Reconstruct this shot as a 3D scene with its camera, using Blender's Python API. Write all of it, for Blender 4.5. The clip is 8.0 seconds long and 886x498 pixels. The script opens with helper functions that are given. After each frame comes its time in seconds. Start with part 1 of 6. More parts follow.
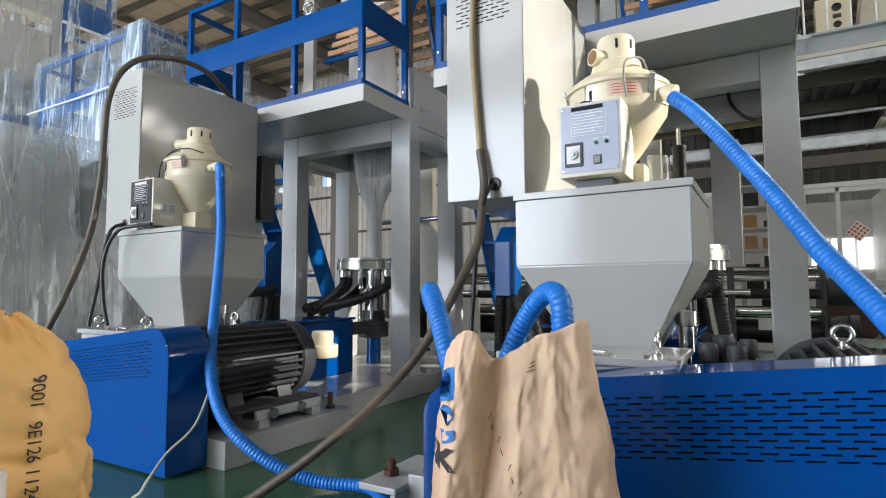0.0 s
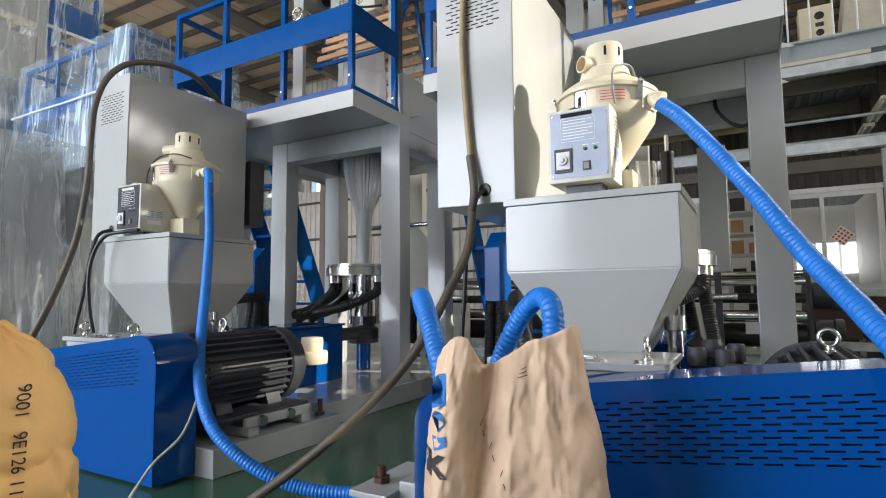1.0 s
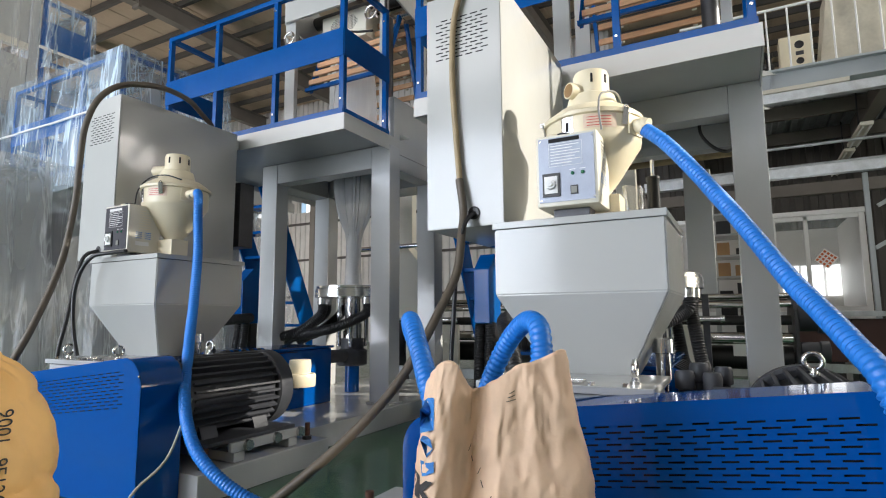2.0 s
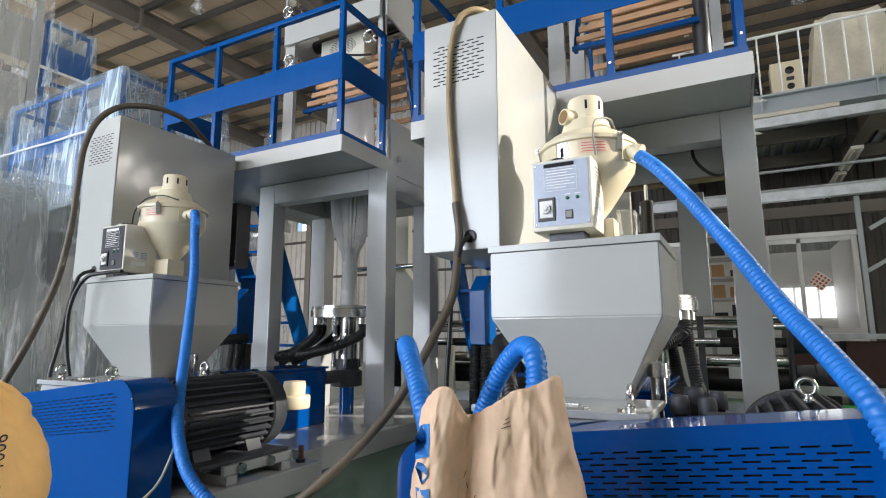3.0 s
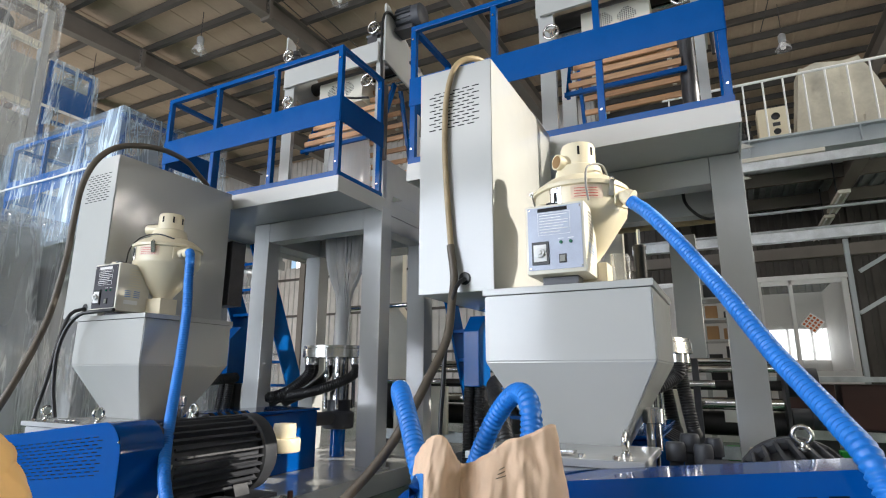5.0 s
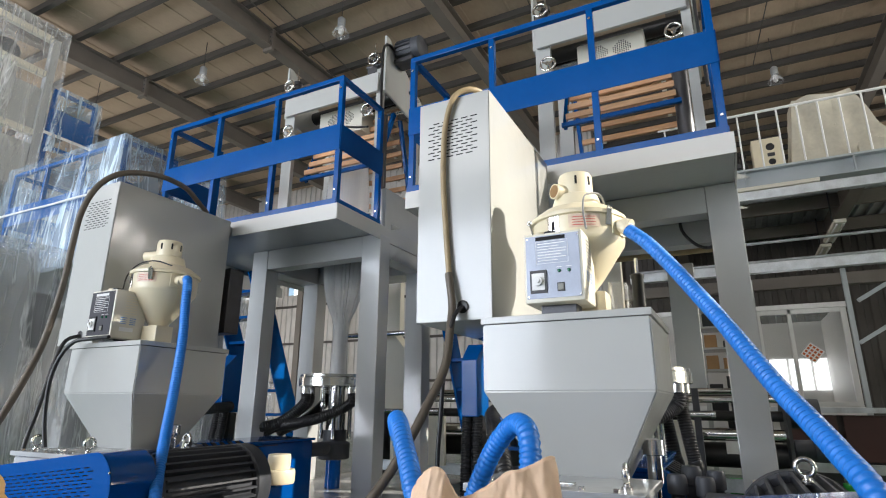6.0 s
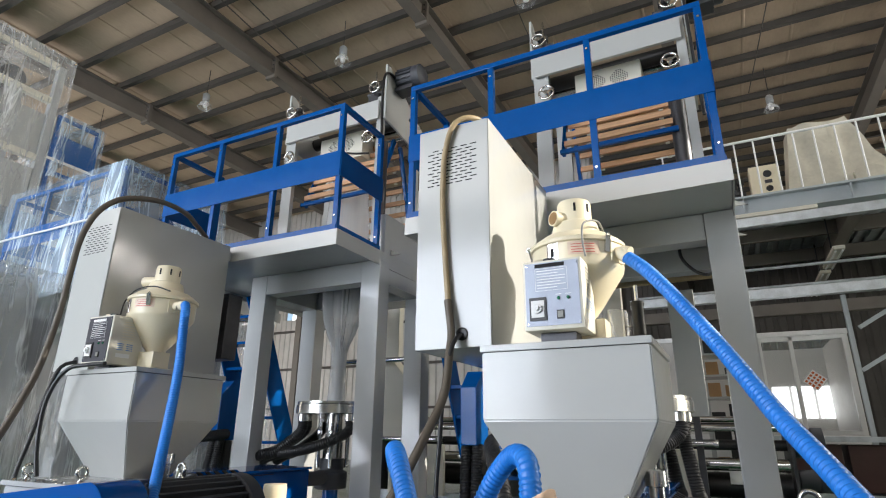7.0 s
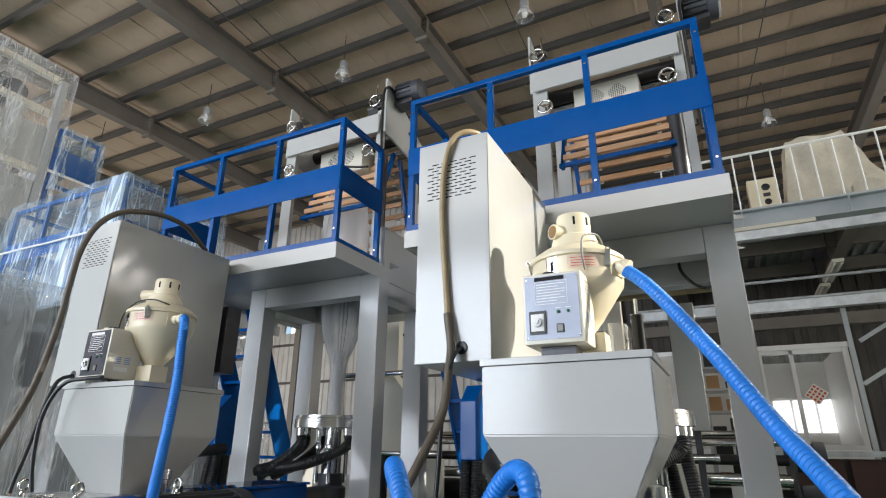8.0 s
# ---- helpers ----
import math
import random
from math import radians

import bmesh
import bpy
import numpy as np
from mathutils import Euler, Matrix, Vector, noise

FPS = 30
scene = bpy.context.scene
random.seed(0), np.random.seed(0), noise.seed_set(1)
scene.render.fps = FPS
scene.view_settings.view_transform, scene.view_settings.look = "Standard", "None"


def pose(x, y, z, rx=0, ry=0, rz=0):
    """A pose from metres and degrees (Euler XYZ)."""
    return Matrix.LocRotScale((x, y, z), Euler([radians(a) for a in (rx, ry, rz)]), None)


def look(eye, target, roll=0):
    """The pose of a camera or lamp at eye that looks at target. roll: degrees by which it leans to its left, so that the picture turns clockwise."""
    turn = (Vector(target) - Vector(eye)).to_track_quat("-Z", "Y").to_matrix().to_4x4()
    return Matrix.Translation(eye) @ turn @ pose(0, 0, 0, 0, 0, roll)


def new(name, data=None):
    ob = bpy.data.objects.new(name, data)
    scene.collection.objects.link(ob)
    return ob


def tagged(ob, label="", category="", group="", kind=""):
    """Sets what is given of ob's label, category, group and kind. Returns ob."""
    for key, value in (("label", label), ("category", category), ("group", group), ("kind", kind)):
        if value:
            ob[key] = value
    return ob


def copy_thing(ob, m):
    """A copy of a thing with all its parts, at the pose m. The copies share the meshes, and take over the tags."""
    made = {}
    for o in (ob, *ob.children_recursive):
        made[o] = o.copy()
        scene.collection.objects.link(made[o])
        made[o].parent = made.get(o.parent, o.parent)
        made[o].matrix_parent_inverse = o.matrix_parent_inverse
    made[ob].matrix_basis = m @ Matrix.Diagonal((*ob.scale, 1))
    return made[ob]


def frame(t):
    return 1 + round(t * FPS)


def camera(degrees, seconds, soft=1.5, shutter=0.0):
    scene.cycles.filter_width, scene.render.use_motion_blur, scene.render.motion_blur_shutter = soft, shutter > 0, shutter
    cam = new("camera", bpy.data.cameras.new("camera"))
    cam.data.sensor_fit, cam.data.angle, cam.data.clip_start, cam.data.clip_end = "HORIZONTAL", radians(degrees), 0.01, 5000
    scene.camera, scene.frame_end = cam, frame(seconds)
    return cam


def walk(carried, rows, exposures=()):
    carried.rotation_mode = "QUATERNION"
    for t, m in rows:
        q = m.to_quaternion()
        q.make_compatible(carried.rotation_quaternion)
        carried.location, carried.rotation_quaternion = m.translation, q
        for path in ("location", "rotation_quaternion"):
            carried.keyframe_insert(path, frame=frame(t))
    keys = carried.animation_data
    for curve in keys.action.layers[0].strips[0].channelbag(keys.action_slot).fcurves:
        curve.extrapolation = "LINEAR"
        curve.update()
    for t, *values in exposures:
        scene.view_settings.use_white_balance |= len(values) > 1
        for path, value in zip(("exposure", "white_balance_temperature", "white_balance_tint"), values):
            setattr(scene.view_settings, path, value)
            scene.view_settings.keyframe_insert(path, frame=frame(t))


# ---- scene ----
cam = camera(77.54, 8.0, soft=1.1)
PATH = [
    (0.0, pose(-0.0191, 0.0477, 0.8477, 94.311, 0.249, 30.475)),
    (0.5, pose(-0.0210, 0.0465, 0.8487, 94.284, 0.316, 30.180)),
    (1.0, pose(-0.0222, 0.0454, 0.8495, 94.852, 0.462, 29.403)),
    (1.5, pose(-0.0203, 0.0430, 0.8512, 95.796, 0.494, 28.779)),
    (3.0, pose(-0.0079, 0.0211, 0.8698, 99.005, 0.129, 27.863)),
    (3.5, pose(-0.0084, 0.0143, 0.8781, 99.309, 0.097, 27.798)),
    (4.0, pose(-0.0060, 0.0085, 0.8828, 100.250, -0.035, 27.574)),
    (4.5, pose(-0.0036, 0.0052, 0.8862, 101.556, -0.123, 27.341)),
    (6.0, pose(-0.0021, 0.0026, 0.8892, 105.778, -0.380, 26.925)),
    (6.5, pose(-0.0005, 0.0002, 0.8922, 107.254, -0.437, 26.851)),
    (7.0, pose(-0.0000, 0.0019, 0.8976, 108.358, -0.509, 26.837)),
    (7.5, pose(-0.0004, 0.0011, 0.8980, 109.170, -0.564, 26.780)),
    (8.0, pose(0.0000, -0.0000, 0.9000, 109.688, -0.513, 26.771)),
]
walk(cam, PATH)

# ---------------- light ----------------
world = bpy.data.worlds.new("sky_world")
scene.world = world
world.use_nodes = True
_n = world.node_tree.nodes
_sky = _n.new("ShaderNodeTexSky")
_sky.sky_type = "NISHITA"
_sky.sun_disc = False
_sky.sun_elevation = radians(25.7)
_sky.sun_rotation = radians(72)
world.node_tree.links.new(_sky.outputs[0], _n["Background"].inputs[0])
_n["Background"].inputs[1].default_value = 0.15
sun = new("sun", bpy.data.lights.new("sun", "SUN"))
sun.data.energy = 5.0
sun.data.angle = radians(0.5)
sun.data.color = (1.0, 0.93, 0.82)
sun.matrix_world = look((33.8, 11.0, 17.1), (0, 0, 0))
# area lamps: daylight in south gate and east window, the rest unseen added fill
def area_lamp(name, eye, target, w, h, power, color):
    ob = new(name, bpy.data.lights.new(name, "AREA"))
    ob.data.shape, ob.data.size, ob.data.size_y = "RECTANGLE", w, h
    ob.data.energy, ob.data.color = power, color
    ob.matrix_world = look(eye, target)
    return ob
area_lamp("gate_daylight_south", (-7.55, -6.9, 2.7), (-3.5, 5.0, 1.8), 7.7, 5.0, 1040, (0.82, 0.88, 1.0))
area_lamp("added_fill_west", (-21.8, 4.5, 2.8), (0.0, 4.5, 2.6), 9.0, 5.0, 600, (1.0, 0.90, 0.83))
area_lamp("added_fill_east", (8.9, 7.4, 1.5), (-1.0, 5.5, 1.2), 3.4, 2.8, 160, (1.0, 0.95, 0.88))
area_lamp("added_fill_south_high", (-6.0, -6.9, 7.2), (-5.0, 5.0, 4.6), 22.0, 1.4, 440, (1.0, 0.95, 0.92))
area_lamp("window_daylight_east", (8.9, 7.2, 6.85), (-3.0, 4.0, 1.5), 4.2, 1.6, 420, (1.0, 0.97, 0.92))
area_lamp("added_fill_far_bay", (8.8, 20.0, 6.6), (-2.0, 16.0, 8.0), 14.0, 1.8, 90, (1.0, 0.94, 0.85))
scene.view_settings.exposure = 0.40

# ---------------- materials ----------------
def mat(name, color, rough=0.5, metal=0.0, var=0.12, scale=6.0, bump=0.05, fine=90.0, coat=0.0, rvar=0.12, streak=None, obj_random=0.0, alpha=1.0, trans=0.0, darkspots=0.0):
    m = bpy.data.materials.new(name)
    m.use_nodes = True
    nt = m.node_tree
    n, l = nt.nodes, nt.links
    b = n["Principled BSDF"]
    b.inputs["Metallic"].default_value = metal
    b.inputs["Coat Weight"].default_value = coat
    b.inputs["Alpha"].default_value = alpha
    b.inputs["Transmission Weight"].default_value = trans
    tc = n.new("ShaderNodeTexCoord")
    mp = n.new("ShaderNodeMapping")
    if streak:
        mp.inputs["Scale"].default_value = streak
    l.new(tc.outputs["Object"], mp.inputs[0])
    big = n.new("ShaderNodeTexNoise")
    big.inputs["Scale"].default_value = scale
    big.inputs["Detail"].default_value = 5
    sm = n.new("ShaderNodeTexNoise")
    sm.inputs["Scale"].default_value = fine
    sm.inputs["Detail"].default_value = 3
    l.new(mp.outputs[0], big.inputs["Vector"])
    l.new(mp.outputs[0], sm.inputs["Vector"])
    add = n.new("ShaderNodeMath")
    add.operation = "MULTIPLY_ADD"
    add.inputs[1].default_value = 0.35
    l.new(sm.outputs[0], add.inputs[0])
    l.new(big.outputs[0], add.inputs[2])
    rmp = n.new("ShaderNodeMapRange")
    rmp.inputs[1].default_value, rmp.inputs[2].default_value = 0.4, 0.95
    l.new(add.outputs[0], rmp.inputs[0])
    mix = n.new("ShaderNodeMix")
    mix.data_type = "RGBA"
    lo = [max(0, c * (1 - var)) for c in color]
    hi = [min(1, c * (1 + var)) for c in color]
    mix.inputs["A"].default_value = (*lo, 1)
    mix.inputs["B"].default_value = (*hi, 1)
    l.new(rmp.outputs[0], mix.inputs["Factor"])
    out = mix.outputs["Result"]
    if obj_random:
        info = n.new("ShaderNodeObjectInfo")
        hsv = n.new("ShaderNodeHueSaturation")
        mr = n.new("ShaderNodeMapRange")
        mr.inputs[3].default_value, mr.inputs[4].default_value = 1 - obj_random, 1 + obj_random
        l.new(info.outputs["Random"], mr.inputs[0])
        l.new(mr.outputs[0], hsv.inputs["Value"])
        l.new(out, hsv.inputs["Color"])
        out = hsv.outputs[0]
    if darkspots:
        vor = n.new("ShaderNodeTexNoise")
        vor.inputs["Scale"].default_value = 2.3
        vor.inputs["Detail"].default_value = 9
        vor.inputs["Roughness"].default_value = 0.7
        l.new(tc.outputs["Object"], vor.inputs["Vector"])
        r2 = n.new("ShaderNodeMapRange")
        r2.inputs[1].default_value, r2.inputs[2].default_value = 0.55, 0.72
        r2.inputs[3].default_value, r2.inputs[4].default_value = 0.0, darkspots
        l.new(vor.outputs[0], r2.inputs[0])
        mx2 = n.new("ShaderNodeMix")
        mx2.data_type = "RGBA"
        l.new(r2.outputs[0], mx2.inputs["Factor"])
        l.new(out, mx2.inputs["A"])
        mx2.inputs["B"].default_value = (color[0] * 0.35 + 0.02, color[1] * 0.35 + 0.02, color[2] * 0.35 + 0.02, 1)
        out = mx2.outputs["Result"]
    l.new(out, b.inputs["Base Color"])
    rr = n.new("ShaderNodeMapRange")
    rr.inputs[3].default_value = max(0.03, rough - rvar)
    rr.inputs[4].default_value = min(1.0, rough + rvar)
    l.new(big.outputs[0], rr.inputs[0])
    l.new(rr.outputs[0], b.inputs["Roughness"])
    if bump:
        bp = n.new("ShaderNodeBump")
        bp.inputs["Strength"].default_value = bump
        bp.inputs["Distance"].default_value = 0.01
        l.new(add.outputs[0], bp.inputs["Height"])
        l.new(bp.outputs[0], b.inputs["Normal"])
    return m

DAYLIGHT = bpy.data.materials.new("daylit_backdrop")
DAYLIGHT.use_nodes = True
DAYLIGHT.node_tree.nodes["Principled BSDF"].inputs["Emission Color"].default_value = (0.95, 0.98, 1.0, 1)
DAYLIGHT.node_tree.nodes["Principled BSDF"].inputs["Emission Strength"].default_value = 1.6
GREY = mat("grey_enamel", (0.455, 0.46, 0.44), 0.16, 0, 0.03, 1.7, 0.45, 5, rvar=0.06)
GREY_DULL = mat("grey_frame_paint", (0.44, 0.45, 0.445), 0.15, 0, 0.05, 2.2, 0.30, 6, darkspots=0.05)
BLUE = mat("blue_enamel", (0.0004, 0.066, 0.30), 0.07, 0, 0.05, 1.8, 0.06, 5, rvar=0.03)
BLUE_RAIL = mat("blue_rail_paint", (0.0003, 0.072, 0.28), 0.20, 0, 0.08, 5, 0.03, 20, darkspots=0.08)
CREAM = mat("cream_plastic_enamel", (0.72, 0.64, 0.46), 0.34, 0, 0.04, 4, 0.03, 110)
CREAM_DIM = mat("ivory_sheet_metal", (0.66, 0.63, 0.53), 0.38, 0, 0.04, 4, 0.03, 110)
CHARCOAL = mat("charcoal_motor_paint", (0.042, 0.045, 0.053), 0.55, 0, 0.2, 6, 0.06, 90)
BLACK = mat("black_rubber", (0.012, 0.012, 0.013), 0.42, 0, 0.25, 9, 0.06, 120)
# near-black for shade inside slots and vents, and for printed bars
BLACKHOLE = mat("opening_shade_and_print", (0.004, 0.004, 0.005), 0.8, 0, 0.1, 5, 0)
STEEL = mat("bright_steel", (0.62, 0.62, 0.60), 0.24, 1.0, 0.08, 8, 0.03, 160)
RUST = mat("rusted_bolt", (0.10, 0.045, 0.028), 0.8, 0.2, 0.4, 30, 0.2, 120)
CHROME = mat("chrome_rod", (0.72, 0.72, 0.72), 0.12, 1.0, 0.05, 8, 0.0)
GALV = mat("galvanised_steel", (0.55, 0.58, 0.60), 0.42, 0.75, 0.22, 7, 0.05, 60)
ALU = mat("aluminium_frame", (0.62, 0.62, 0.60), 0.4, 0.6, 0.06, 8, 0.02)
HOSE = mat("blue_pvc_hose", (0.012, 0.18, 0.62), 0.42, 0, 0.12, 8, 0.02, 70)
CABLE = mat("brown_grey_cable_sheath", (0.095, 0.076, 0.055), 0.5, 0, 0.22, 10, 0.08, 120)
CABLE_TAN = mat("tan_cable_sheath", (0.36, 0.27, 0.15), 0.5, 0, 0.2, 10, 0.06, 120)
WIRE = mat("pale_thin_wire", (0.42, 0.42, 0.34), 0.5, 0, 0.1, 10, 0.0)
KRAFT = mat("kraft_paper_pale", (0.76, 0.53, 0.36), 0.62, 0, 0.14, 5, 0.5, 26, rvar=0.08, darkspots=0.32)
KRAFT_Y = mat("kraft_paper_yellow", (0.92, 0.55, 0.20), 0.6, 0, 0.10, 5, 0.5, 22, rvar=0.1)
INK = mat("black_print_ink", (0.03, 0.028, 0.03), 0.7, 0, 0.3, 40, 0.0)
INK_BLUE = mat("blue_print_ink", (0.03, 0.20, 0.55), 0.7, 0, 0.2, 40, 0.0)
INK_GREEN = mat("green_print_ink", (0.10, 0.45, 0.06), 0.7, 0, 0.2, 40, 0.0)
FLOOR = mat("green_epoxy_floor", (0.036, 0.105, 0.060), 0.20, 0, 0.25, 1.4, 0.03, 40, rvar=0.12, darkspots=0.4)
WOOD = mat("pale_wood_slat", (0.58, 0.33, 0.17), 0.5, 0, 0.22, 5, 0.08, 60, streak=(1, 12, 12), obj_random=0.15)
ROOF = mat("roof_insulation_sheet", (0.47, 0.365, 0.265), 0.7, 0, 0.14, 1.2, 0.05, 20, streak=(1, 0.3, 1), darkspots=0.25)
PURLIN = mat("purlin_paint", (0.07, 0.063, 0.056), 0.6, 0, 0.2, 3, 0.03)
RAFTER = mat("rafter_paint", (0.16, 0.14, 0.12), 0.55, 0, 0.16, 2, 0.03)
WALLSHEET = mat("corrugated_wall_sheet", (0.60, 0.585, 0.56), 0.55, 0.2, 0.15, 2, 0.03, darkspots=0.2)
DARKSTEEL = mat("dark_steel", (0.07, 0.07, 0.075), 0.4, 0.6, 0.25, 6, 0.05)
MEZZ = mat("mezzanine_paint", (0.40, 0.44, 0.46), 0.5, 0, 0.1, 2, 0.03, darkspots=0.15)
WHITE = mat("white_paint", (0.74, 0.74, 0.72), 0.45, 0, 0.05, 4, 0.02)
PAPER = mat("white_paper", (0.8, 0.8, 0.78), 0.8, 0, 0.03, 4, 0.0)
BROWNBOX = mat("brown_panel", (0.075, 0.03, 0.026), 0.45, 0, 0.15, 3, 0.03)
CARTON = mat("carton_board", (0.36, 0.21, 0.10), 0.8, 0, 0.2, 6, 0.05)
RED = mat("red_plastic", (0.5, 0.02, 0.02), 0.4, 0, 0.1, 5, 0)
GREEN = mat("green_plastic", (0.02, 0.42, 0.05), 0.4, 0, 0.1, 5, 0)
ORANGE = mat("orange_paint", (0.55, 0.12, 0.02), 0.5, 0, 0.1, 5, 0)
FACEPLATE = mat("blue_grey_faceplate", (0.32, 0.35, 0.42), 0.34, 0.2, 0.22, 5, 0.03, 220)
FACEPLATE_DARK = mat("dark_faceplate", (0.035, 0.035, 0.045), 0.35, 0, 0.2, 14, 0.02)
LEDGREEN = mat("green_lamp_lens", (0.01, 0.12, 0.06), 0.2, 0, 0.1, 5, 0)
# dark brown-grey stands in for the unlit depth below the mezzanine
DARKWALL = mat("mezzanine_depth_shade", (0.07, 0.062, 0.055), 0.6, 0, 0.25, 2, 0.03)
GLASS = mat("window_glass", (0.75, 0.82, 0.82), 0.04, 0, 0.02, 3, 0.0, rvar=0.02, alpha=0.12)
def film_mat(name, base, ridge, tint=(0.86, 0.93, 1.0), stretch=(5.0, 5.0, 0.55), lean=(0.22, -0.16, 0)):
    """Clear film: see-through, glossy, with long pale creases, milky patches and a wavy surface."""
    m = bpy.data.materials.new(name)
    m.use_nodes = True
    n, l = m.node_tree.nodes, m.node_tree.links
    b = n["Principled BSDF"]
    b.inputs["Base Color"].default_value = (*tint, 1)
    b.inputs["Roughness"].default_value = 0.10
    b.inputs["Specular IOR Level"].default_value = 0.8
    tc = n.new("ShaderNodeTexCoord")

    def waves(scale, turn, detail, distortion, size=1.0):
        mp = n.new("ShaderNodeMapping")
        mp.inputs["Scale"].default_value = scale
        mp.inputs["Rotation"].default_value = turn
        l.new(tc.outputs["Object"], mp.inputs[0])
        nz = n.new("ShaderNodeTexNoise")
        nz.inputs["Scale"].default_value = size
        nz.inputs["Detail"].default_value = detail
        nz.inputs["Distortion"].default_value = distortion
        l.new(mp.outputs[0], nz.inputs["Vector"])
        return nz.outputs[0]

    def ranged(value, a0, a1, b0, b1):
        mr = n.new("ShaderNodeMapRange")
        for i, v in enumerate((a0, a1, b0, b1)):
            mr.inputs[i + 1].default_value = v
        l.new(value, mr.inputs[0])
        return mr.outputs[0]

    def op(kind, a, c):
        o = n.new("ShaderNodeMath")
        o.operation = kind
        for i, v in enumerate((a, c)):
            if isinstance(v, float):
                o.inputs[i].default_value = v
            else:
                l.new(v, o.inputs[i])
        return o.outputs[0]

    folds = waves(stretch, lean, 4.0, 0.5)
    slant = waves((7.0, 7.0, 0.5), (0.55, 0.5, 0.2), 3.0, 0.3)
    patch = waves((1.0, 1.0, 0.6), (0, 0, 0), 2.0, 0.3, 0.9)
    long_crease = ranged(op("ABSOLUTE", op("SUBTRACT", folds, 0.5), 0.0), 0.0, 0.028, ridge, 0.0)
    slant_crease = ranged(op("ABSOLUTE", op("SUBTRACT", slant, 0.53), 0.0), 0.0, 0.016, ridge * 0.7, 0.0)
    milky = ranged(patch, 0.42, 0.68, base * 0.4, base * 2.6)
    total = op("ADD", op("ADD", op("MULTIPLY", long_crease, ranged(patch, 0.35, 0.6, 0.25, 1.0)), slant_crease), milky)
    total.node.use_clamp = True
    l.new(total, b.inputs["Alpha"])
    bp = n.new("ShaderNodeBump")
    bp.inputs["Strength"].default_value = 0.8
    bp.inputs["Distance"].default_value = 0.05
    l.new(op("ADD", folds, op("MULTIPLY", slant, 0.6)), bp.inputs["Height"])
    l.new(bp.outputs[0], b.inputs["Normal"])
    return m

FILM = film_mat("clear_plastic_film", 0.16, 0.50, tint=(0.70, 0.86, 1.0))
FILM_MILKY = film_mat("milky_plastic_film", 0.18, 0.40, stretch=(6, 6, 0.8), lean=(-0.3, 0.25, 0), tint=(0.93, 0.95, 0.96))
TUBEFILM = mat("blown_film_tube", (0.88, 0.90, 0.92), 0.14, 0, 0.05, 8, 0.15, 40, alpha=0.42, streak=(6, 6, 0.3))
SHEET_CLEAR = mat("hazy_plastic_bag", (0.80, 0.80, 0.76), 0.22, 0, 0.08, 6, 0.3, 30, alpha=0.55)
SHEET = mat("dusty_plastic_cover", (0.62, 0.58, 0.47), 0.45, 0, 0.12, 5, 0.4, 20, alpha=0.8)

for _m, _s in ((BLUE_RAIL, 0.2), (BLUE, 0.5)):
    _m.node_tree.nodes["Principled BSDF"].inputs["Specular IOR Level"].default_value = _s

# ---------------- mesh helpers ----------------
ORG = {}

def thing(name, origin, label, category, group="", kind=""):
    ob = new(name)
    ob.location = origin
    ob.empty_display_size = 0.1
    ORG[ob] = Vector(origin)
    return tagged(ob, label, category, group, kind)

def part(name, bm, material, parent=None, label="", smooth=None, category="", kind=""):
    me = bpy.data.meshes.new(name)
    o = ORG[parent] if parent else Vector((0, 0, 0))
    if parent:
        bmesh.ops.translate(bm, vec=-o, verts=bm.verts)
    bm.to_mesh(me)
    bm.free()
    me.materials.append(material)
    if smooth is not None:
        me.shade_smooth()
        me.set_sharp_from_angle(angle=radians(smooth))
    ob = new(name, me)
    if parent:
        ob.parent = parent
    ORG[ob] = o
    return tagged(ob, label, category, "", kind)

def B():
    return bmesh.new()

def box(bm, x0, x1, y0, y1, z0, z1, bev=0.0):
    vs = [bm.verts.new((x, y, z)) for z in (z0, z1) for y in (y0, y1) for x in (x0, x1)]
    fs = [bm.faces.new([vs[i] for i in q]) for q in ((0, 2, 3, 1), (4, 5, 7, 6), (0, 1, 5, 4), (2, 6, 7, 3), (0, 4, 6, 2), (1, 3, 7, 5))]
    if bev:
        es = list({e for f in fs for e in f.edges})
        bmesh.ops.bevel(bm, geom=es, offset=bev, segments=2, affect="EDGES", profile=0.6)
    return bm

def prism(bm, poly, lo, hi, axis="y", bev=0.0):
    """poly: 2D outline; extruded along axis from lo to hi."""
    def pt(a, b, c):
        return (a, c, b) if axis == "y" else ((c, a, b) if axis == "x" else (a, b, c))
    r0 = [bm.verts.new(pt(a, b, lo)) for a, b in poly]
    r1 = [bm.verts.new(pt(a, b, hi)) for a, b in poly]
    fs = [bm.faces.new(r0), bm.faces.new(list(reversed(r1)))]
    for i in range(len(poly)):
        j = (i + 1) % len(poly)
        fs.append(bm.faces.new((r0[j], r0[i], r1[i], r1[j])))
    bmesh.ops.recalc_face_normals(bm, faces=fs)
    if bev:
        es = list({e for f in fs for e in f.edges})
        bmesh.ops.bevel(bm, geom=es, offset=bev, segments=2, affect="EDGES", profile=0.6)
    return bm

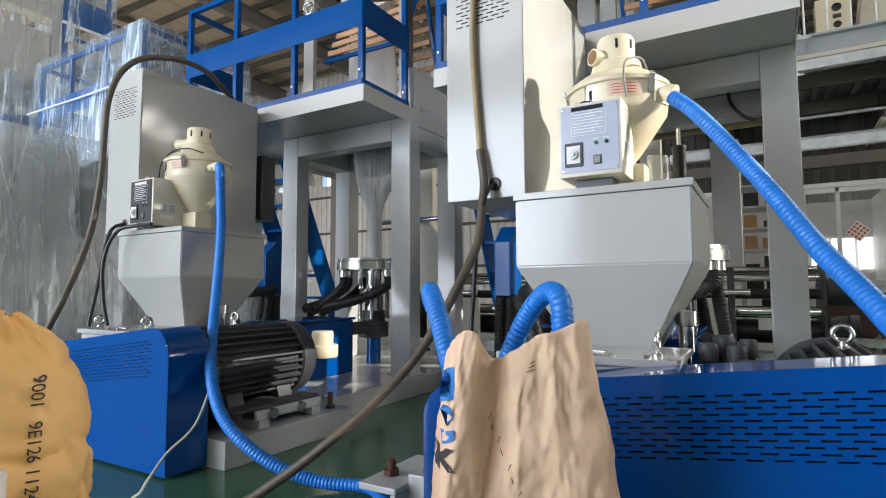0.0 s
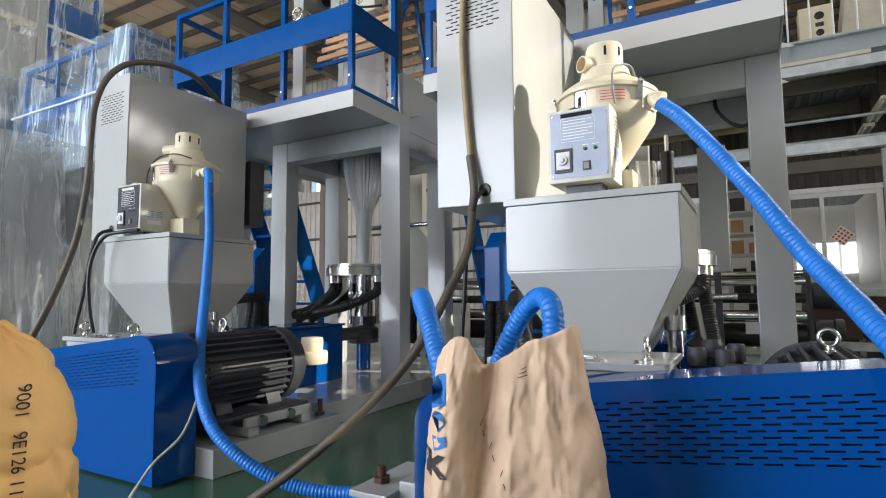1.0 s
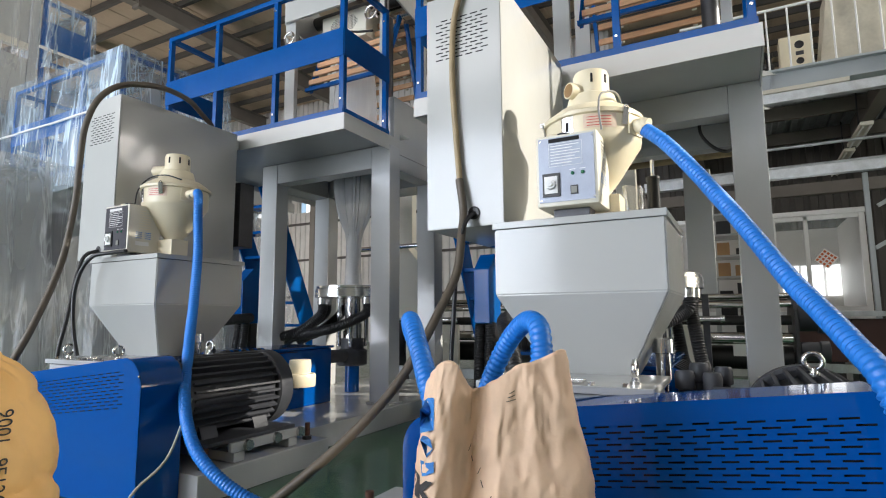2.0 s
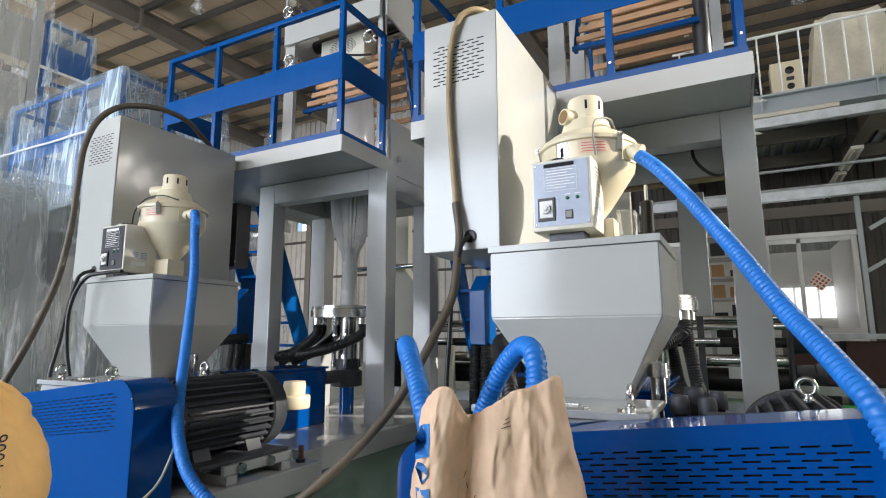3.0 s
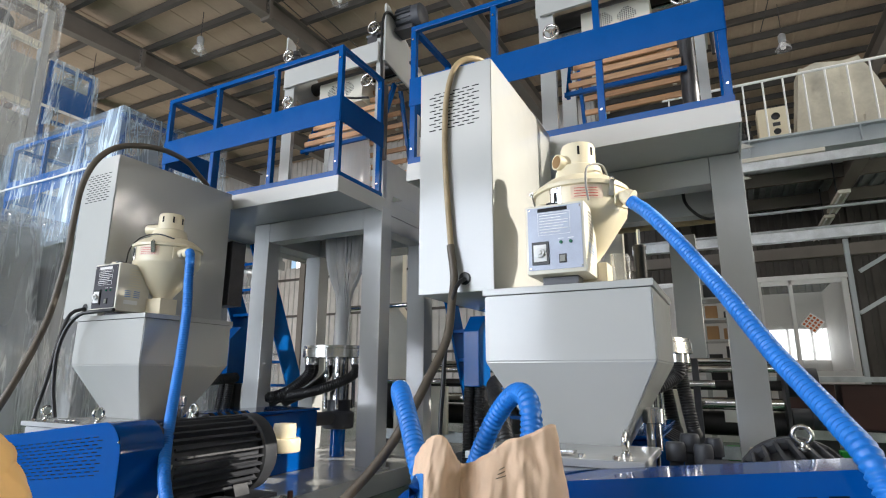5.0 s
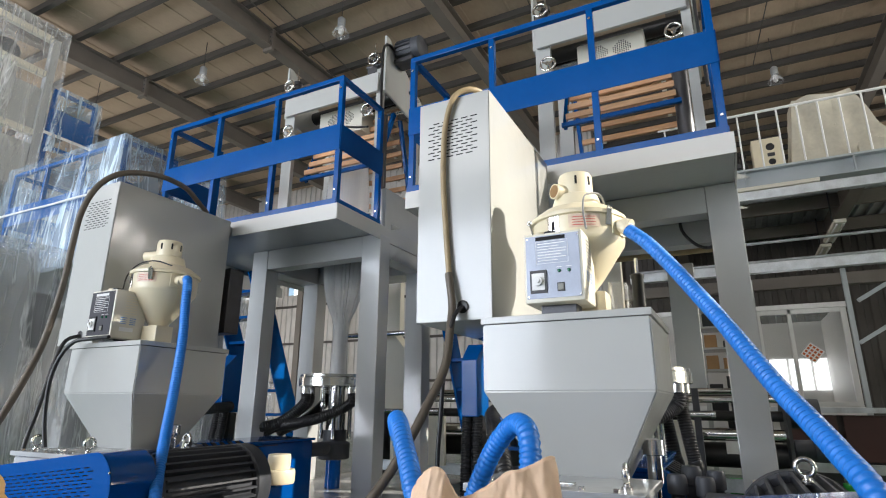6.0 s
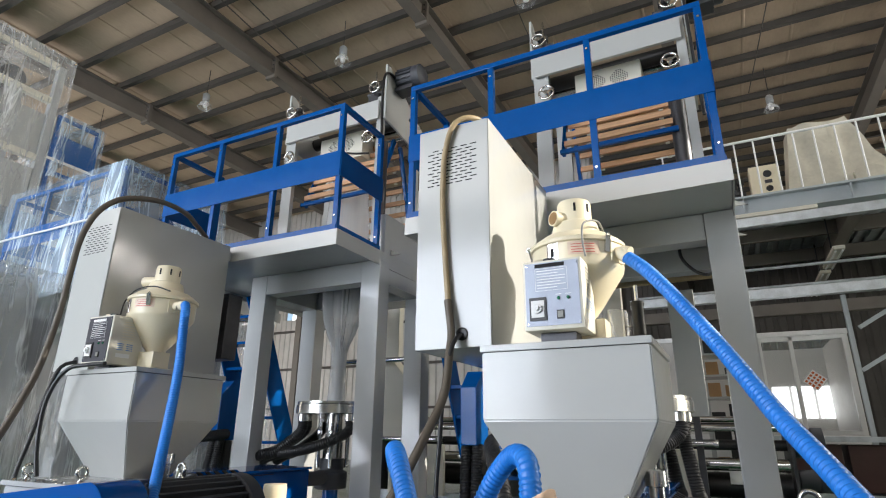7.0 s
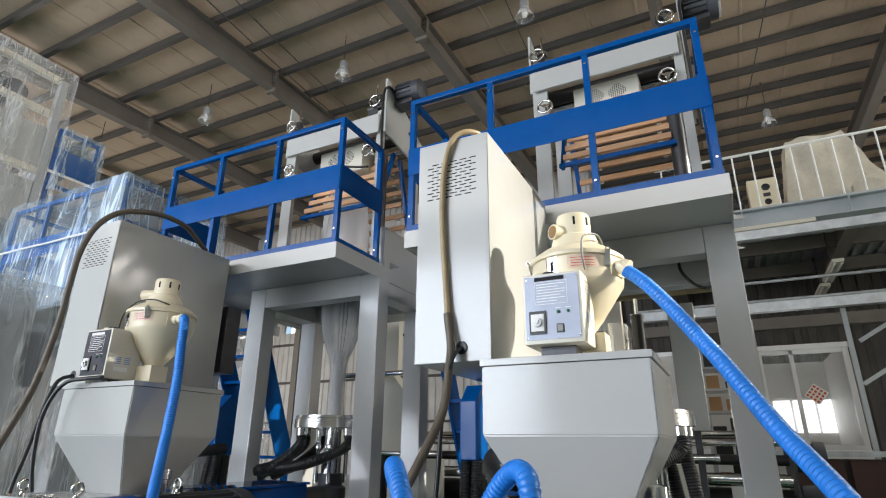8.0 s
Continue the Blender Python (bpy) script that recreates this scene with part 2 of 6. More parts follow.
def lathe(bm, prof, centre=(0, 0, 0), axis="z", n=32, caps=True):
    """prof: (radius, height) pairs."""
    cx, cy, cz = centre
    def pt(r, h, a):
        u, w = r * math.cos(a), r * math.sin(a)
        if axis == "z":
            return (cx + u, cy + w, cz + h)
        if axis == "y":
            return (cx + u, cy + h, cz + w)
        return (cx + h, cy + u, cz + w)
    rings = [[bm.verts.new(pt(max(r, 1e-4), h, 2 * math.pi * i / n)) for i in range(n)] for r, h in prof]
    fs = []
    for a, b in zip(rings, rings[1:]):
        for i in range(n):
            j = (i + 1) % n
            fs.append(bm.faces.new((a[i], a[j], b[j], b[i])))
    if caps:
        fs.append(bm.faces.new(list(reversed(rings[0]))))
        fs.append(bm.faces.new(rings[-1]))
    bmesh.ops.recalc_face_normals(bm, faces=fs)
    return bm

def smooth_path(pts, step):
    pts = [Vector(p) for p in pts]
    ext = [pts[0] * 2 - pts[1]] + pts + [pts[-1] * 2 - pts[-2]]
    out = []
    for i in range(1, len(ext) - 2):
        p0, p1, p2, p3 = ext[i - 1:i + 3]
        k = max(1, int((p2 - p1).length / step))
        for s in range(k):
            t = s / k
            out.append(0.5 * ((2 * p1) + (p2 - p0) * t + (2 * p0 - 5 * p1 + 4 * p2 - p3) * t * t + (3 * p1 - p0 - 3 * p2 + p3) * t ** 3))
    out.append(pts[-1])
    return out

def tube(bm, pts, r, n=10, step=0.03, ridge=0.0, raw=False, period=2):
    """A round tube along a smooth path; ridge > 0 makes a corrugated hose."""
    path = [Vector(p) for p in pts] if raw else smooth_path(pts, step)
    up = Vector((0.3, 0.2, 1)).normalized()
    rings = []
    for i, p in enumerate(path):
        d = (path[min(i + 1, len(path) - 1)] - path[max(i - 1, 0)]).normalized()
        a = d.cross(up)
        if a.length < 1e-3:
            a = d.cross(Vector((1, 0, 0)))
        a.normalize()
        b = d.cross(a).normalized()
        up = -b if b.dot(up) < 0 else b
        b = up
        a = d.cross(b).normalized()
        rad = r * (1 + (ridge if (i % period) * 2 < period else -ridge))
        rings.append([bm.verts.new(p + (a * math.cos(2 * math.pi * k / n) + b * math.sin(2 * math.pi * k / n)) * rad) for k in range(n)])
    fs = []
    for q, w in zip(rings, rings[1:]):
        for k in range(n):
            m = (k + 1) % n
            fs.append(bm.faces.new((q[k], q[m], w[m], w[k])))
    fs.append(bm.faces.new(list(reversed(rings[0]))))
    fs.append(bm.faces.new(rings[-1]))
    bmesh.ops.recalc_face_normals(bm, faces=fs)
    return bm

def bar(bm, a, b, w, h=None, up=(0, 0, 1)):
    """A straight bar of rectangular section from a to b."""
    a, b = Vector(a), Vector(b)
    h = h or w
    d = (b - a).normalized()
    s = d.cross(Vector(up))
    if s.length < 1e-3:
        s = d.cross(Vector((0, 1, 0)))
    s.normalize()
    u = s.cross(d).normalized()
    vs = [bm.verts.new(p + s * x * w / 2 + u * y * h / 2) for p in (a, b) for x, y in ((-1, -1), (1, -1), (1, 1), (-1, 1))]
    fs = [bm.faces.new([vs[i] for i in q]) for q in ((3, 2, 1, 0), (4, 5, 6, 7), (0, 1, 5, 4), (1, 2, 6, 5), (2, 3, 7, 6), (3, 0, 4, 7))]
    bmesh.ops.recalc_face_normals(bm, faces=fs)
    return bm

def ring(bm, c, R, r, axis="y", n=20, k=8):
    cx, cy, cz = c
    vs = []
    for i in range(n):
        a = 2 * math.pi * i / n
        row = []
        for j in range(k):
            b = 2 * math.pi * j / k
            q, w = (R + r * math.cos(b)), r * math.sin(b)
            u, v = q * math.cos(a), q * math.sin(a)
            row.append(bm.verts.new({"y": (cx + u, cy + w, cz + v), "x": (cx + w, cy + u, cz + v), "z": (cx + u, cy + v, cz + w)}[axis]))
        vs.append(row)
    fs = []
    for i in range(n):
        for j in range(k):
            fs.append(bm.faces.new((vs[i][j], vs[(i + 1) % n][j], vs[(i + 1) % n][(j + 1) % k], vs[i][(j + 1) % k])))
    bmesh.ops.recalc_face_normals(bm, faces=fs)
    return bm

def slotted(bm, x0, x1, y, zf, z0, z1, slots, sx0, sx1, rows, length, gap, hgt, sz0, sz1):
    """A sheet in the plane y with rows of real slots. zf(x, z) lets the rows follow a slope."""
    def quad(a, b, c, d):
        if b - a > 1e-5 and d - c > 1e-5:
            bm.faces.new([bm.verts.new((x, y, zf(x, z))) for x, z in ((a, c), (b, c), (b, d), (a, d))])
    quad(x0, sx0, z0, z1)
    quad(sx1, x1, z0, z1)
    quad(sx0, sx1, z0, sz0)
    zprev = sz0
    pitch = (sz1 - sz0 - hgt) / (rows - 1)
    for r in range(rows):
        a = sz0 + r * pitch
        quad(sx0, sx1, zprev, a)
        x = sx0
        off = (length + gap) * (0.5 if r % 2 else 0.0)
        s = sx0 + gap * 0.5 + off
        while s + length <= sx1 + 1e-6:
            quad(x, s, a, a + hgt)
            x = s + length
            s += length + gap
        quad(x, sx1, a, a + hgt)
        zprev = a + hgt
    quad(sx0, sx1, zprev, z1)
    return bm

def eyebolt(parent, x, y, z, R=0.028, axis="y", name="eyebolt"):
    bm = ring(B(), (x, y, z), R, 0.008, axis)
    lathe(bm, ((0.018, -R - 0.022), (0.018, -R - 0.012), (0.011, -R - 0.010), (0.010, -R + 0.004)), (x, y, z), n=12)
    return part(name, bm, STEEL, parent, "bright steel lifting eye", smooth=50)

# ---------------- building ----------------
D1 = Vector((-2.763, -0.057, 0.0))

def single(name, bm, material, label, category, kind="structure", smooth=None):
    return part(name, bm, material, None, label, smooth, category, kind)

single("floor", box(B(), -22, 9, -7, 30, -0.2, 0.0), FLOOR, "glossy dark green epoxy workshop floor, scuffed", "floor")
single("ground", box(B(), -600, 600, -600, 600, -0.4, -0.2), mat("yard_concrete", (0.3, 0.29, 0.27), 0.8, 0, 0.15, 1, 0.05), "pale concrete yard outside the hall", "ground")

def corrugated(bm, axis, a0, a1, fixed, z0, z1, pitch=0.25, depth=0.035):
    """A corrugated upright sheet along x or y."""
    n = int((a1 - a0) / pitch)
    prof = []
    for i in range(n):
        s = a0 + i * pitch
        prof += [(s, 0), (s + pitch * 0.45, 0), (s + pitch * 0.55, depth), (s + pitch * 0.9, depth)]
    prof.append((a0 + n * pitch, 0))
    def pt(a, o, z):
        return (a, fixed + o, z) if axis == "x" else (fixed + o, a, z)
    r0 = [bm.verts.new(pt(a, o, z0)) for a, o in prof]
    r1 = [bm.verts.new(pt(a, o, z1)) for a, o in prof]
    for i in range(len(prof) - 1):
        bm.faces.new((r0[i], r0[i + 1], r1[i + 1], r1[i]))
    g0 = [bm.verts.new(pt(a, 0.12, z0)) for a, o in (prof[0], prof[-1])]
    g1 = [bm.verts.new(pt(a, 0.12, z1)) for a, o in (prof[0], prof[-1])]
    bm.faces.new((g0[0], g1[0], g1[1], g0[1]))
    return bm

# far wall with a strip of windows, side walls and the wall behind with its gate
bm = corrugated(B(), "x", -22, -3, 16.0, 0, 4.9)
corrugated(bm, "x", -22, -3, 16.0, 5.7, 9.8)
for a0, a1 in ((-22, -17.5), (-16.7, -14.8), (-13.8, -3)):
    corrugated(bm, "x", a0, a1, 16.0, 4.9, 5.7)
single("wall_north", bm, WALLSHEET, "grey corrugated sheet wall with small high windows", "wall")
corrugated(bm0 := B(), "x", -3, 9, 30.0, 0, 10.0)
corrugated(bm0, "y", 16, 30, -3.1, 0, 10.0)
single("wall_far", bm0, WALLSHEET, "grey corrugated sheet wall of the far bay", "wall")
for x0, x1 in ((-17.6, -16.6), (-14.9, -13.7)):
    single("backdrop", box(B(), x0, x1, 16.35, 16.37, 4.85, 5.75), DAYLIGHT, "white daylit sky outside the small window", "backdrop")
single("girt_north", [box(q, -22, -3, 15.93, 15.995, z, z + 0.08) for q in (B(),) for z in (1.6, 3.0, 4.4, 6.2, 7.6)][0], PURLIN, "dark horizontal wall rails", "wall rail")
bm = corrugated(B(), "y", -7, 0, -22.1, 0, 9.6)
corrugated(bm, "y", 9, 16, -22.1, 0, 9.6)
# gate opening added out of view for the west fill lamp
corrugated(bm, "y", 0, 9, -22.1, 5.3, 9.6)
single("wall_west", bm, WALLSHEET, "grey corrugated sheet wall with an added unseen gate opening", "wall")
# unseen wall: high window limits the sun, doorway and far strip added for fill
bm = corrugated(B(), "y", -7, 5.1, 9.0, 0, 9.6)
corrugated(bm, "y", 5.1, 9.3, 9.0, 3.0, 6.05)
corrugated(bm, "y", 5.1, 5.6, 9.0, 0, 3.0)
corrugated(bm, "y", 5.1, 9.3, 9.0, 7.65, 9.6)
corrugated(bm, "y", 9.3, 30, 9.0, 0, 5.6)
corrugated(bm, "y", 9.3, 30, 9.0, 7.6, 10.0)
corrugated(bm, "y", 9.3, 13, 9.0, 5.6, 7.6)
corrugated(bm, "y", 27, 30, 9.0, 5.6, 7.6)
single("wall_east", bm, WALLSHEET, "unseen grey corrugated wall, added doorway, high window shaping the sunlight", "wall")
bm = corrugated(B(), "x", -22, -11.5, -7.1, 0, 6.4)
corrugated(bm, "x", -3.6, 9, -7.1, 0, 6.4)
corrugated(bm, "x", -11.5, -3.6, -7.1, 5.3, 6.4)
# high strip left open out of view for the lamp that lifts the roof
corrugated(bm, "x", -22, 9, -7.1, 8.0, 9.6)
corrugated(bm, "x", -22, -17.2, -7.1, 6.4, 8.0)
corrugated(bm, "x", 5.2, 9, -7.1, 6.4, 8.0)
single("wall_south", bm, WALLSHEET, "unseen grey corrugated sheet wall, open gate, added high windows", "wall")

# roof sheets, purlins and rafters
def roof_z(y):
    return 9.0 + 0.02 * (y - 6)
bm = B()
x = -22.0
cols = []
while x <= 9.01:
    cols += [(x, 0.0), (x + 0.02, 0.012), (x + 0.05, 0.012), (x + 0.07, 0.0)]
    x += 0.93
for (xa, da), (xb, db) in zip(cols, cols[1:]):
    vs = [bm.verts.new((xx, yy, roof_z(yy) + 0.10 - dd)) for yy in (-7.0, 30.0) for xx, dd in ((xa, da), (xb, db))]
    bm.faces.new((vs[0], vs[1], vs[3], vs[2]))
box(bm, -22, 9, -7, 30, 10.2, 10.3)
single("ceiling", bm, ROOF, "beige ribbed roof lining seen from below", "ceiling")
for i in range(38):
    y = -6.5 + i * 0.95
    z = roof_z(y)
    bm = box(B(), -22, 9, y, y + 0.02, z - 0.10, z + 0.05)
    box(bm, -22, 9, y + 0.02, y + 0.10, z - 0.10, z - 0.08)
    box(bm, -22, 9, y + 0.02, y + 0.10, z + 0.03, z + 0.05)
    single("purlin", bm, PURLIN, "dark steel channel purlin under the roof", "purlin")
for i, xr in enumerate((-21.1, -16.9, -12.6, -8.3, -4.42, -0.2, 4.0)):
    r = thing("rafter", (xr, 0, 9.0), "dark painted steel roof rafter with bolted splice", "rafter", kind="structure")
    def web(y0, y1, d0, d1):
        b_ = B()
        za, zb = roof_z(y0) - 0.1, roof_z(y1) - 0.1
        prism(b_, ((y0, za), (y1, zb), (y1, zb - d1), (y0, za - d0)), xr - 0.01, xr + 0.01, "x")
        for s0, s1 in ((0, 0), (d0, d1)):
            prism(b_, ((y0, za - s0), (y1, zb - s1), (y1, zb - s1 - 0.025), (y0, za - s0 - 0.025)), xr - 0.12, xr + 0.12, "x")
        return b_
    part("web", web(-6.9, 7.65, 0.95, 0.42), RAFTER, r)
    part("web", web(7.68, 29.9, 0.42, 0.7), RAFTER, r)
    b_ = B()
    prism(b_, ((7.63, roof_z(7.65) - 0.1), (7.71, roof_z(7.65) - 0.1), (7.71, roof_z(7.65) - 0.62), (7.63, roof_z(7.65) - 0.62)), xr - 0.13, xr + 0.13, "x")
    part("splice_plate", b_, RAFTER, r)
    for k in range(4):
        for s in (-1, 1):
            part("bolt", lathe(B(), ((0.018, -0.05), (0.018, 0.05)), (xr + s * 0.07, 7.67, roof_z(7.65) - 0.18 - k * 0.11), "y", 6), DARKSTEEL, r)

# sag rods and a conduit under the roof
for i, (xa, ya) in enumerate(((-7.4, 2.0), (-6.9, 2.0), (-2.2, 1.6), (2.2, 3.0))):
    bm = tube(B(), [(xa, ya, roof_z(ya) - 0.15), (xa - 0.4, ya + 5, roof_z(ya + 5) - 0.3), (xa - 0.8, ya + 11, roof_z(ya + 11) - 0.15)], 0.012, 6, 0.5)
    single("cable_conduit", bm, PURLIN, "thin cable conduit running under the roof", "conduit")

# high-bay lamps
def bay_lamp(x, y, z):
    t = thing("high_bay_lamp", (x, y, z), "unlit glass high-bay lamp hanging from the roof", "lamp", "high-bay lamps")
    part("shade", lathe(B(), ((0.16, -0.13), (0.165, -0.12), (0.13, -0.02), (0.08, 0.05), (0.065, 0.08)), (x, y, z), n=24, caps=False), FILM_MILKY, t, "ribbed clear glass shade", smooth=40)
    part("housing", lathe(B(), ((0.075, 0.07), (0.08, 0.10), (0.08, 0.24), (0.04, 0.28)), (x, y, z), n=16), GALV, t, smooth=40)
    part("bulb", lathe(B(), ((0.01, -0.12), (0.05, -0.09), (0.055, -0.03), (0.03, 0.06)), (x, y, z), n=12), WHITE, t, smooth=60)
    part("rod", lathe(B(), ((0.008, 0.27), (0.008, roof_z(y) + 0.1 - z)), (x, y, z), n=6), DARKSTEEL, t)
for x, y in ((-2.29, 7.62), (-6.21, 7.56), (-10.15, 7.50), (1.73, 13.4), (-14.1, 7.4), (1.6, 7.6)):
    bay_lamp(x, y, 8.2)

# ---------------- one blown-film line: built once, then copied ----------------
LINE = []

def keep(t):
    LINE.append(t)
    return t

# base frame
t = keep(thing("extruder_plinth", (-0.4, 2.3, 0), "low grey painted steel machine plinth on the floor", "machine plinth", "extruder plinths"))
bm = box(B(), -1.262, 0.494, 1.885, 2.803, 0.0, 0.135, 0.006)
part("motor_plinth", bm, GREY_DULL, t)
part("barrel_plinth", box(B(), -1.20, 0.26, 2.805, 5.6, 0.0, 0.15, 0.006), GREY_DULL, t)
for x, y in ((0.40, 2.72), (-1.25 + 0.06, 1.93), (-1.2, 2.70), (0.42, 1.98)):
    part("levelling_bolt", lathe(B(), ((0.016, 0.0), (0.016, 0.10)), (x, y, 0.13), n=10), RUST, t, "rusty levelling bolt", smooth=40)
    part("nut", lathe(B(), ((0.03, 0.0), (0.03, 0.022)), (x, y, 0.134), n=6), DARKSTEEL, t)
part("floor_flange", box(B(), -1.44, -1.264, 1.80, 2.22, 0.075, 0.10, 0.004), GREY_DULL, t)
part("floor_flange", box(B(), -1.285, -1.264, 1.80, 2.22, 0.0, 0.074), GREY_DULL, t)
part("levelling_bolt", lathe(B(), ((0.018, 0.0), (0.018, 0.165)), (-1.375, 1.93, 0.0), n=10), RUST, t, "rusty levelling bolt", smooth=40)
part("nut", lathe(B(), ((0.034, 0.0), (0.034, 0.024)), (-1.375, 1.93, 0.101), n=6), RUST, t)
# motor slide rails
for yy in (2.12, 2.50):
    b_ = box(B(), -0.12, 0.46, yy, yy + 0.07, 0.137, 0.185, 0.004)
    part("slide_rail", b_, GREY_DULL, t)
for xx in (0.30, 0.44):
    b_ = box(B(), xx, xx + 0.025, 2.10, 2.62, 0.187, 0.235, 0.004)
    part("slide_rail", b_, GREY_DULL, t)
for yy in (2.2, 2.4, 2.58):
    part("adjusting_screw", lathe(B(), ((0.016, -0.14), (0.016, 0.10), (0.028, 0.10), (0.028, 0.125)), (0.36, yy, 0.21), "x", 8), STEEL, t, smooth=40)

# belt guard with a rounded end, sloping top and rows of slots
def guard_top(x):
    return 0.651 + 0.121 * x
GX0, GX1, GY0, GY1 = -1.05, 0.370, 1.665, 1.880
g = keep(thing("belt_guard", (-0.35, 1.77, 0), "glossy blue sheet-steel belt guard with rows of slots", "belt guard", "belt guards"))
slot_r = 0.250
outline = []
outline.append((GX1, 0.012))
arc_r = 0.135
cz = guard_top(GX1 - arc_r) - arc_r
for k in range(9):
    a = radians(k * 83 / 8)
    outline.append((GX1 - arc_r + arc_r * math.cos(a), cz + arc_r * math.sin(a)))
xl = GX0 + 0.12
for k in range(7):
    a = radians(97 + k * 83 / 6)
    outline.append((xl + 0.12 * math.cos(a), guard_top(xl) - 0.12 + 0.12 * math.sin(a)))
outline.append((GX0, 0.012))
b_ = B()
r0 = [b_.verts.new((x, GY0 + 0.004, z)) for x, z in outline]
r1 = [b_.verts.new((x, GY1, z)) for x, z in outline]
for i in range(len(outline) - 1):
    b_.faces.new((r0[i], r1[i], r1[i + 1], r0[i + 1]))
b_.faces.new(list(reversed(r1)))
part("shell", b_, BLUE, g, smooth=30)
# front sheet: plain border pieces round a slotted field
b_ = B()
sx0, sx1, sz0, sz1 = -0.93, slot_r, 0.421, 0.596
slotted(b_, sx0, sx1, GY0, lambda x, z: z + 0.121 * x, sz0, sz1, 0, sx0 + 0.0, sx1, 11, 0.041, 0.023, 0.0052, sz0 + 0.004, sz1 - 0.004)
lowz = lambda x: sz0 + 0.121 * x
topz = lambda x: sz1 + 0.121 * x
def face(pts):
    b_.faces.new([b_.verts.new((x, GY0, z)) for x, z in pts])
face([(GX0, 0.012), (GX1, 0.012), (GX1, lowz(GX1)), (sx1, lowz(sx1)), (sx0, lowz(sx0)), (GX0, lowz(GX0))])
face([(GX0, lowz(GX0)), (sx0, lowz(sx0)), (sx0, topz(sx0))] + outline[10:17])
face([(sx0, topz(sx0)), (sx1, topz(sx1)), (sx1, outline[9][1]), outline[10]])
face([(sx1, lowz(sx1)), (GX1, lowz(GX1))] + outline[1:10] + [(sx1, outline[9][1] + 0.0005), (sx1, topz(sx1))])
part("slotted_front", b_, BLUE, g)
# near-black sheet stands for the shade seen through the guard slots
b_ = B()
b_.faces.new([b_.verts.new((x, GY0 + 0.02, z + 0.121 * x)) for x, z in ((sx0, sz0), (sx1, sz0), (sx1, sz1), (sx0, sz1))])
part("slot_shade_sheet", b_, BLACKHOLE, g)
part("rivet", lathe(B(), ((0.006, -0.003), (0.004, -0.006)), (GX1 - 0.012, GY0, 0.60), "y", 8), STEEL, g)

# gearbox
t = keep(thing("gearbox", (-0.57, 2.1, 0.13), "grey painted extruder gearbox with lifting eyes", "gearbox", "gearboxes"))
part("housing", box(B(), -0.86, -0.29, 1.90, 2.30, 0.137, 0.600, 0.012), GREY_DULL, t)
part("top_cover", box(B(), -0.88, -0.27, 1.885, 2.32, 0.602, 0.628, 0.005), GREY_DULL, t)
for x, y in ((-0.343, 1.993), (-0.82, 1.985)):
    eyebolt(t, x, y, 0.678, axis="x")
for k in range(5):
    part("cover_bolt", lathe(B(), ((0.012, 0), (0.012, 0.012)), (-0.80 + k * 0.11, 1.91, 0.628), n=6), STEEL, t)
part("cover_clasp", box(B(), -0.62, -0.50, 1.93, 1.97, 0.630, 0.645, 0.004), STEEL, t)

# motor
t = keep(thing("electric_motor", (0.17, 2.3, 0.18), "charcoal finned electric motor on slide rails", "motor", "electric motors"))
MC = (0.174, 0, 0.452)
part("body", lathe(B(), ((0.165, 1.90), (0.175, 1.93), (0.175, 2.50), (0.165, 2.52)), (MC[0], 0, MC[2]), "y", 40), CHARCOAL, t, smooth=40)
for k in range(30):
    a = 2 * math.pi * k / 30
    if math.sin(a) < -0.80:
        continue
    c, s = math.cos(a), math.sin(a)
    b_ = bar(B(), (MC[0] + c * 0.19, 1.945, MC[2] + s * 0.19), (MC[0] + c * 0.19, 2.50, MC[2] + s * 0.19), 0.011, 0.045, up=(c, 0, s))
    part("cooling_fin", b_, CHARCOAL, t)
part("fan_cowl", lathe(B(), ((0.20, 2.505), (0.214, 2.515), (0.214, 2.60), (0.20, 2.62), (0.17, 2.63), (0.05, 2.632)), (MC[0], 0, MC[2]), "y", 40), CHARCOAL, t, smooth=35)
part("end_bell", lathe(B(), ((0.12, 1.882), (0.19, 1.89), (0.205, 1.92), (0.205, 1.94)), (MC[0], 0, MC[2]), "y", 40), CHARCOAL, t, smooth=35)
part("terminal_box", box(B(), MC[0] - 0.30, MC[0] - 0.17, 2.1, 2.3, 0.45, 0.6, 0.01), CHARCOAL, t)
for xx in (-0.14, 0.14):
    b_ = prism(B(), ((MC[0] + xx - 0.05, 0.21), (MC[0] + xx + 0.05, 0.21), (MC[0] + xx * 0.8 + 0.03, 0.32), (MC[0] + xx * 0.8 - 0.03, 0.32)), 2.02, 2.12)
    part("foot", b_, CHARCOAL, t)
    b_ = prism(B(), ((MC[0] + xx - 0.05, 0.21), (MC[0] + xx + 0.05, 0.21), (MC[0] + xx * 0.8 + 0.03, 0.32), (MC[0] + xx * 0.8 - 0.03, 0.32)), 2.36, 2.46)
    part("foot", b_, CHARCOAL, t)
part("foot_plate", box(B(), -0.10, 0.45, 1.97, 2.56, 0.236, 0.255, 0.004), CHARCOAL, t)
eyebolt(t, 0.174, 2.184, 0.706, 0.026)

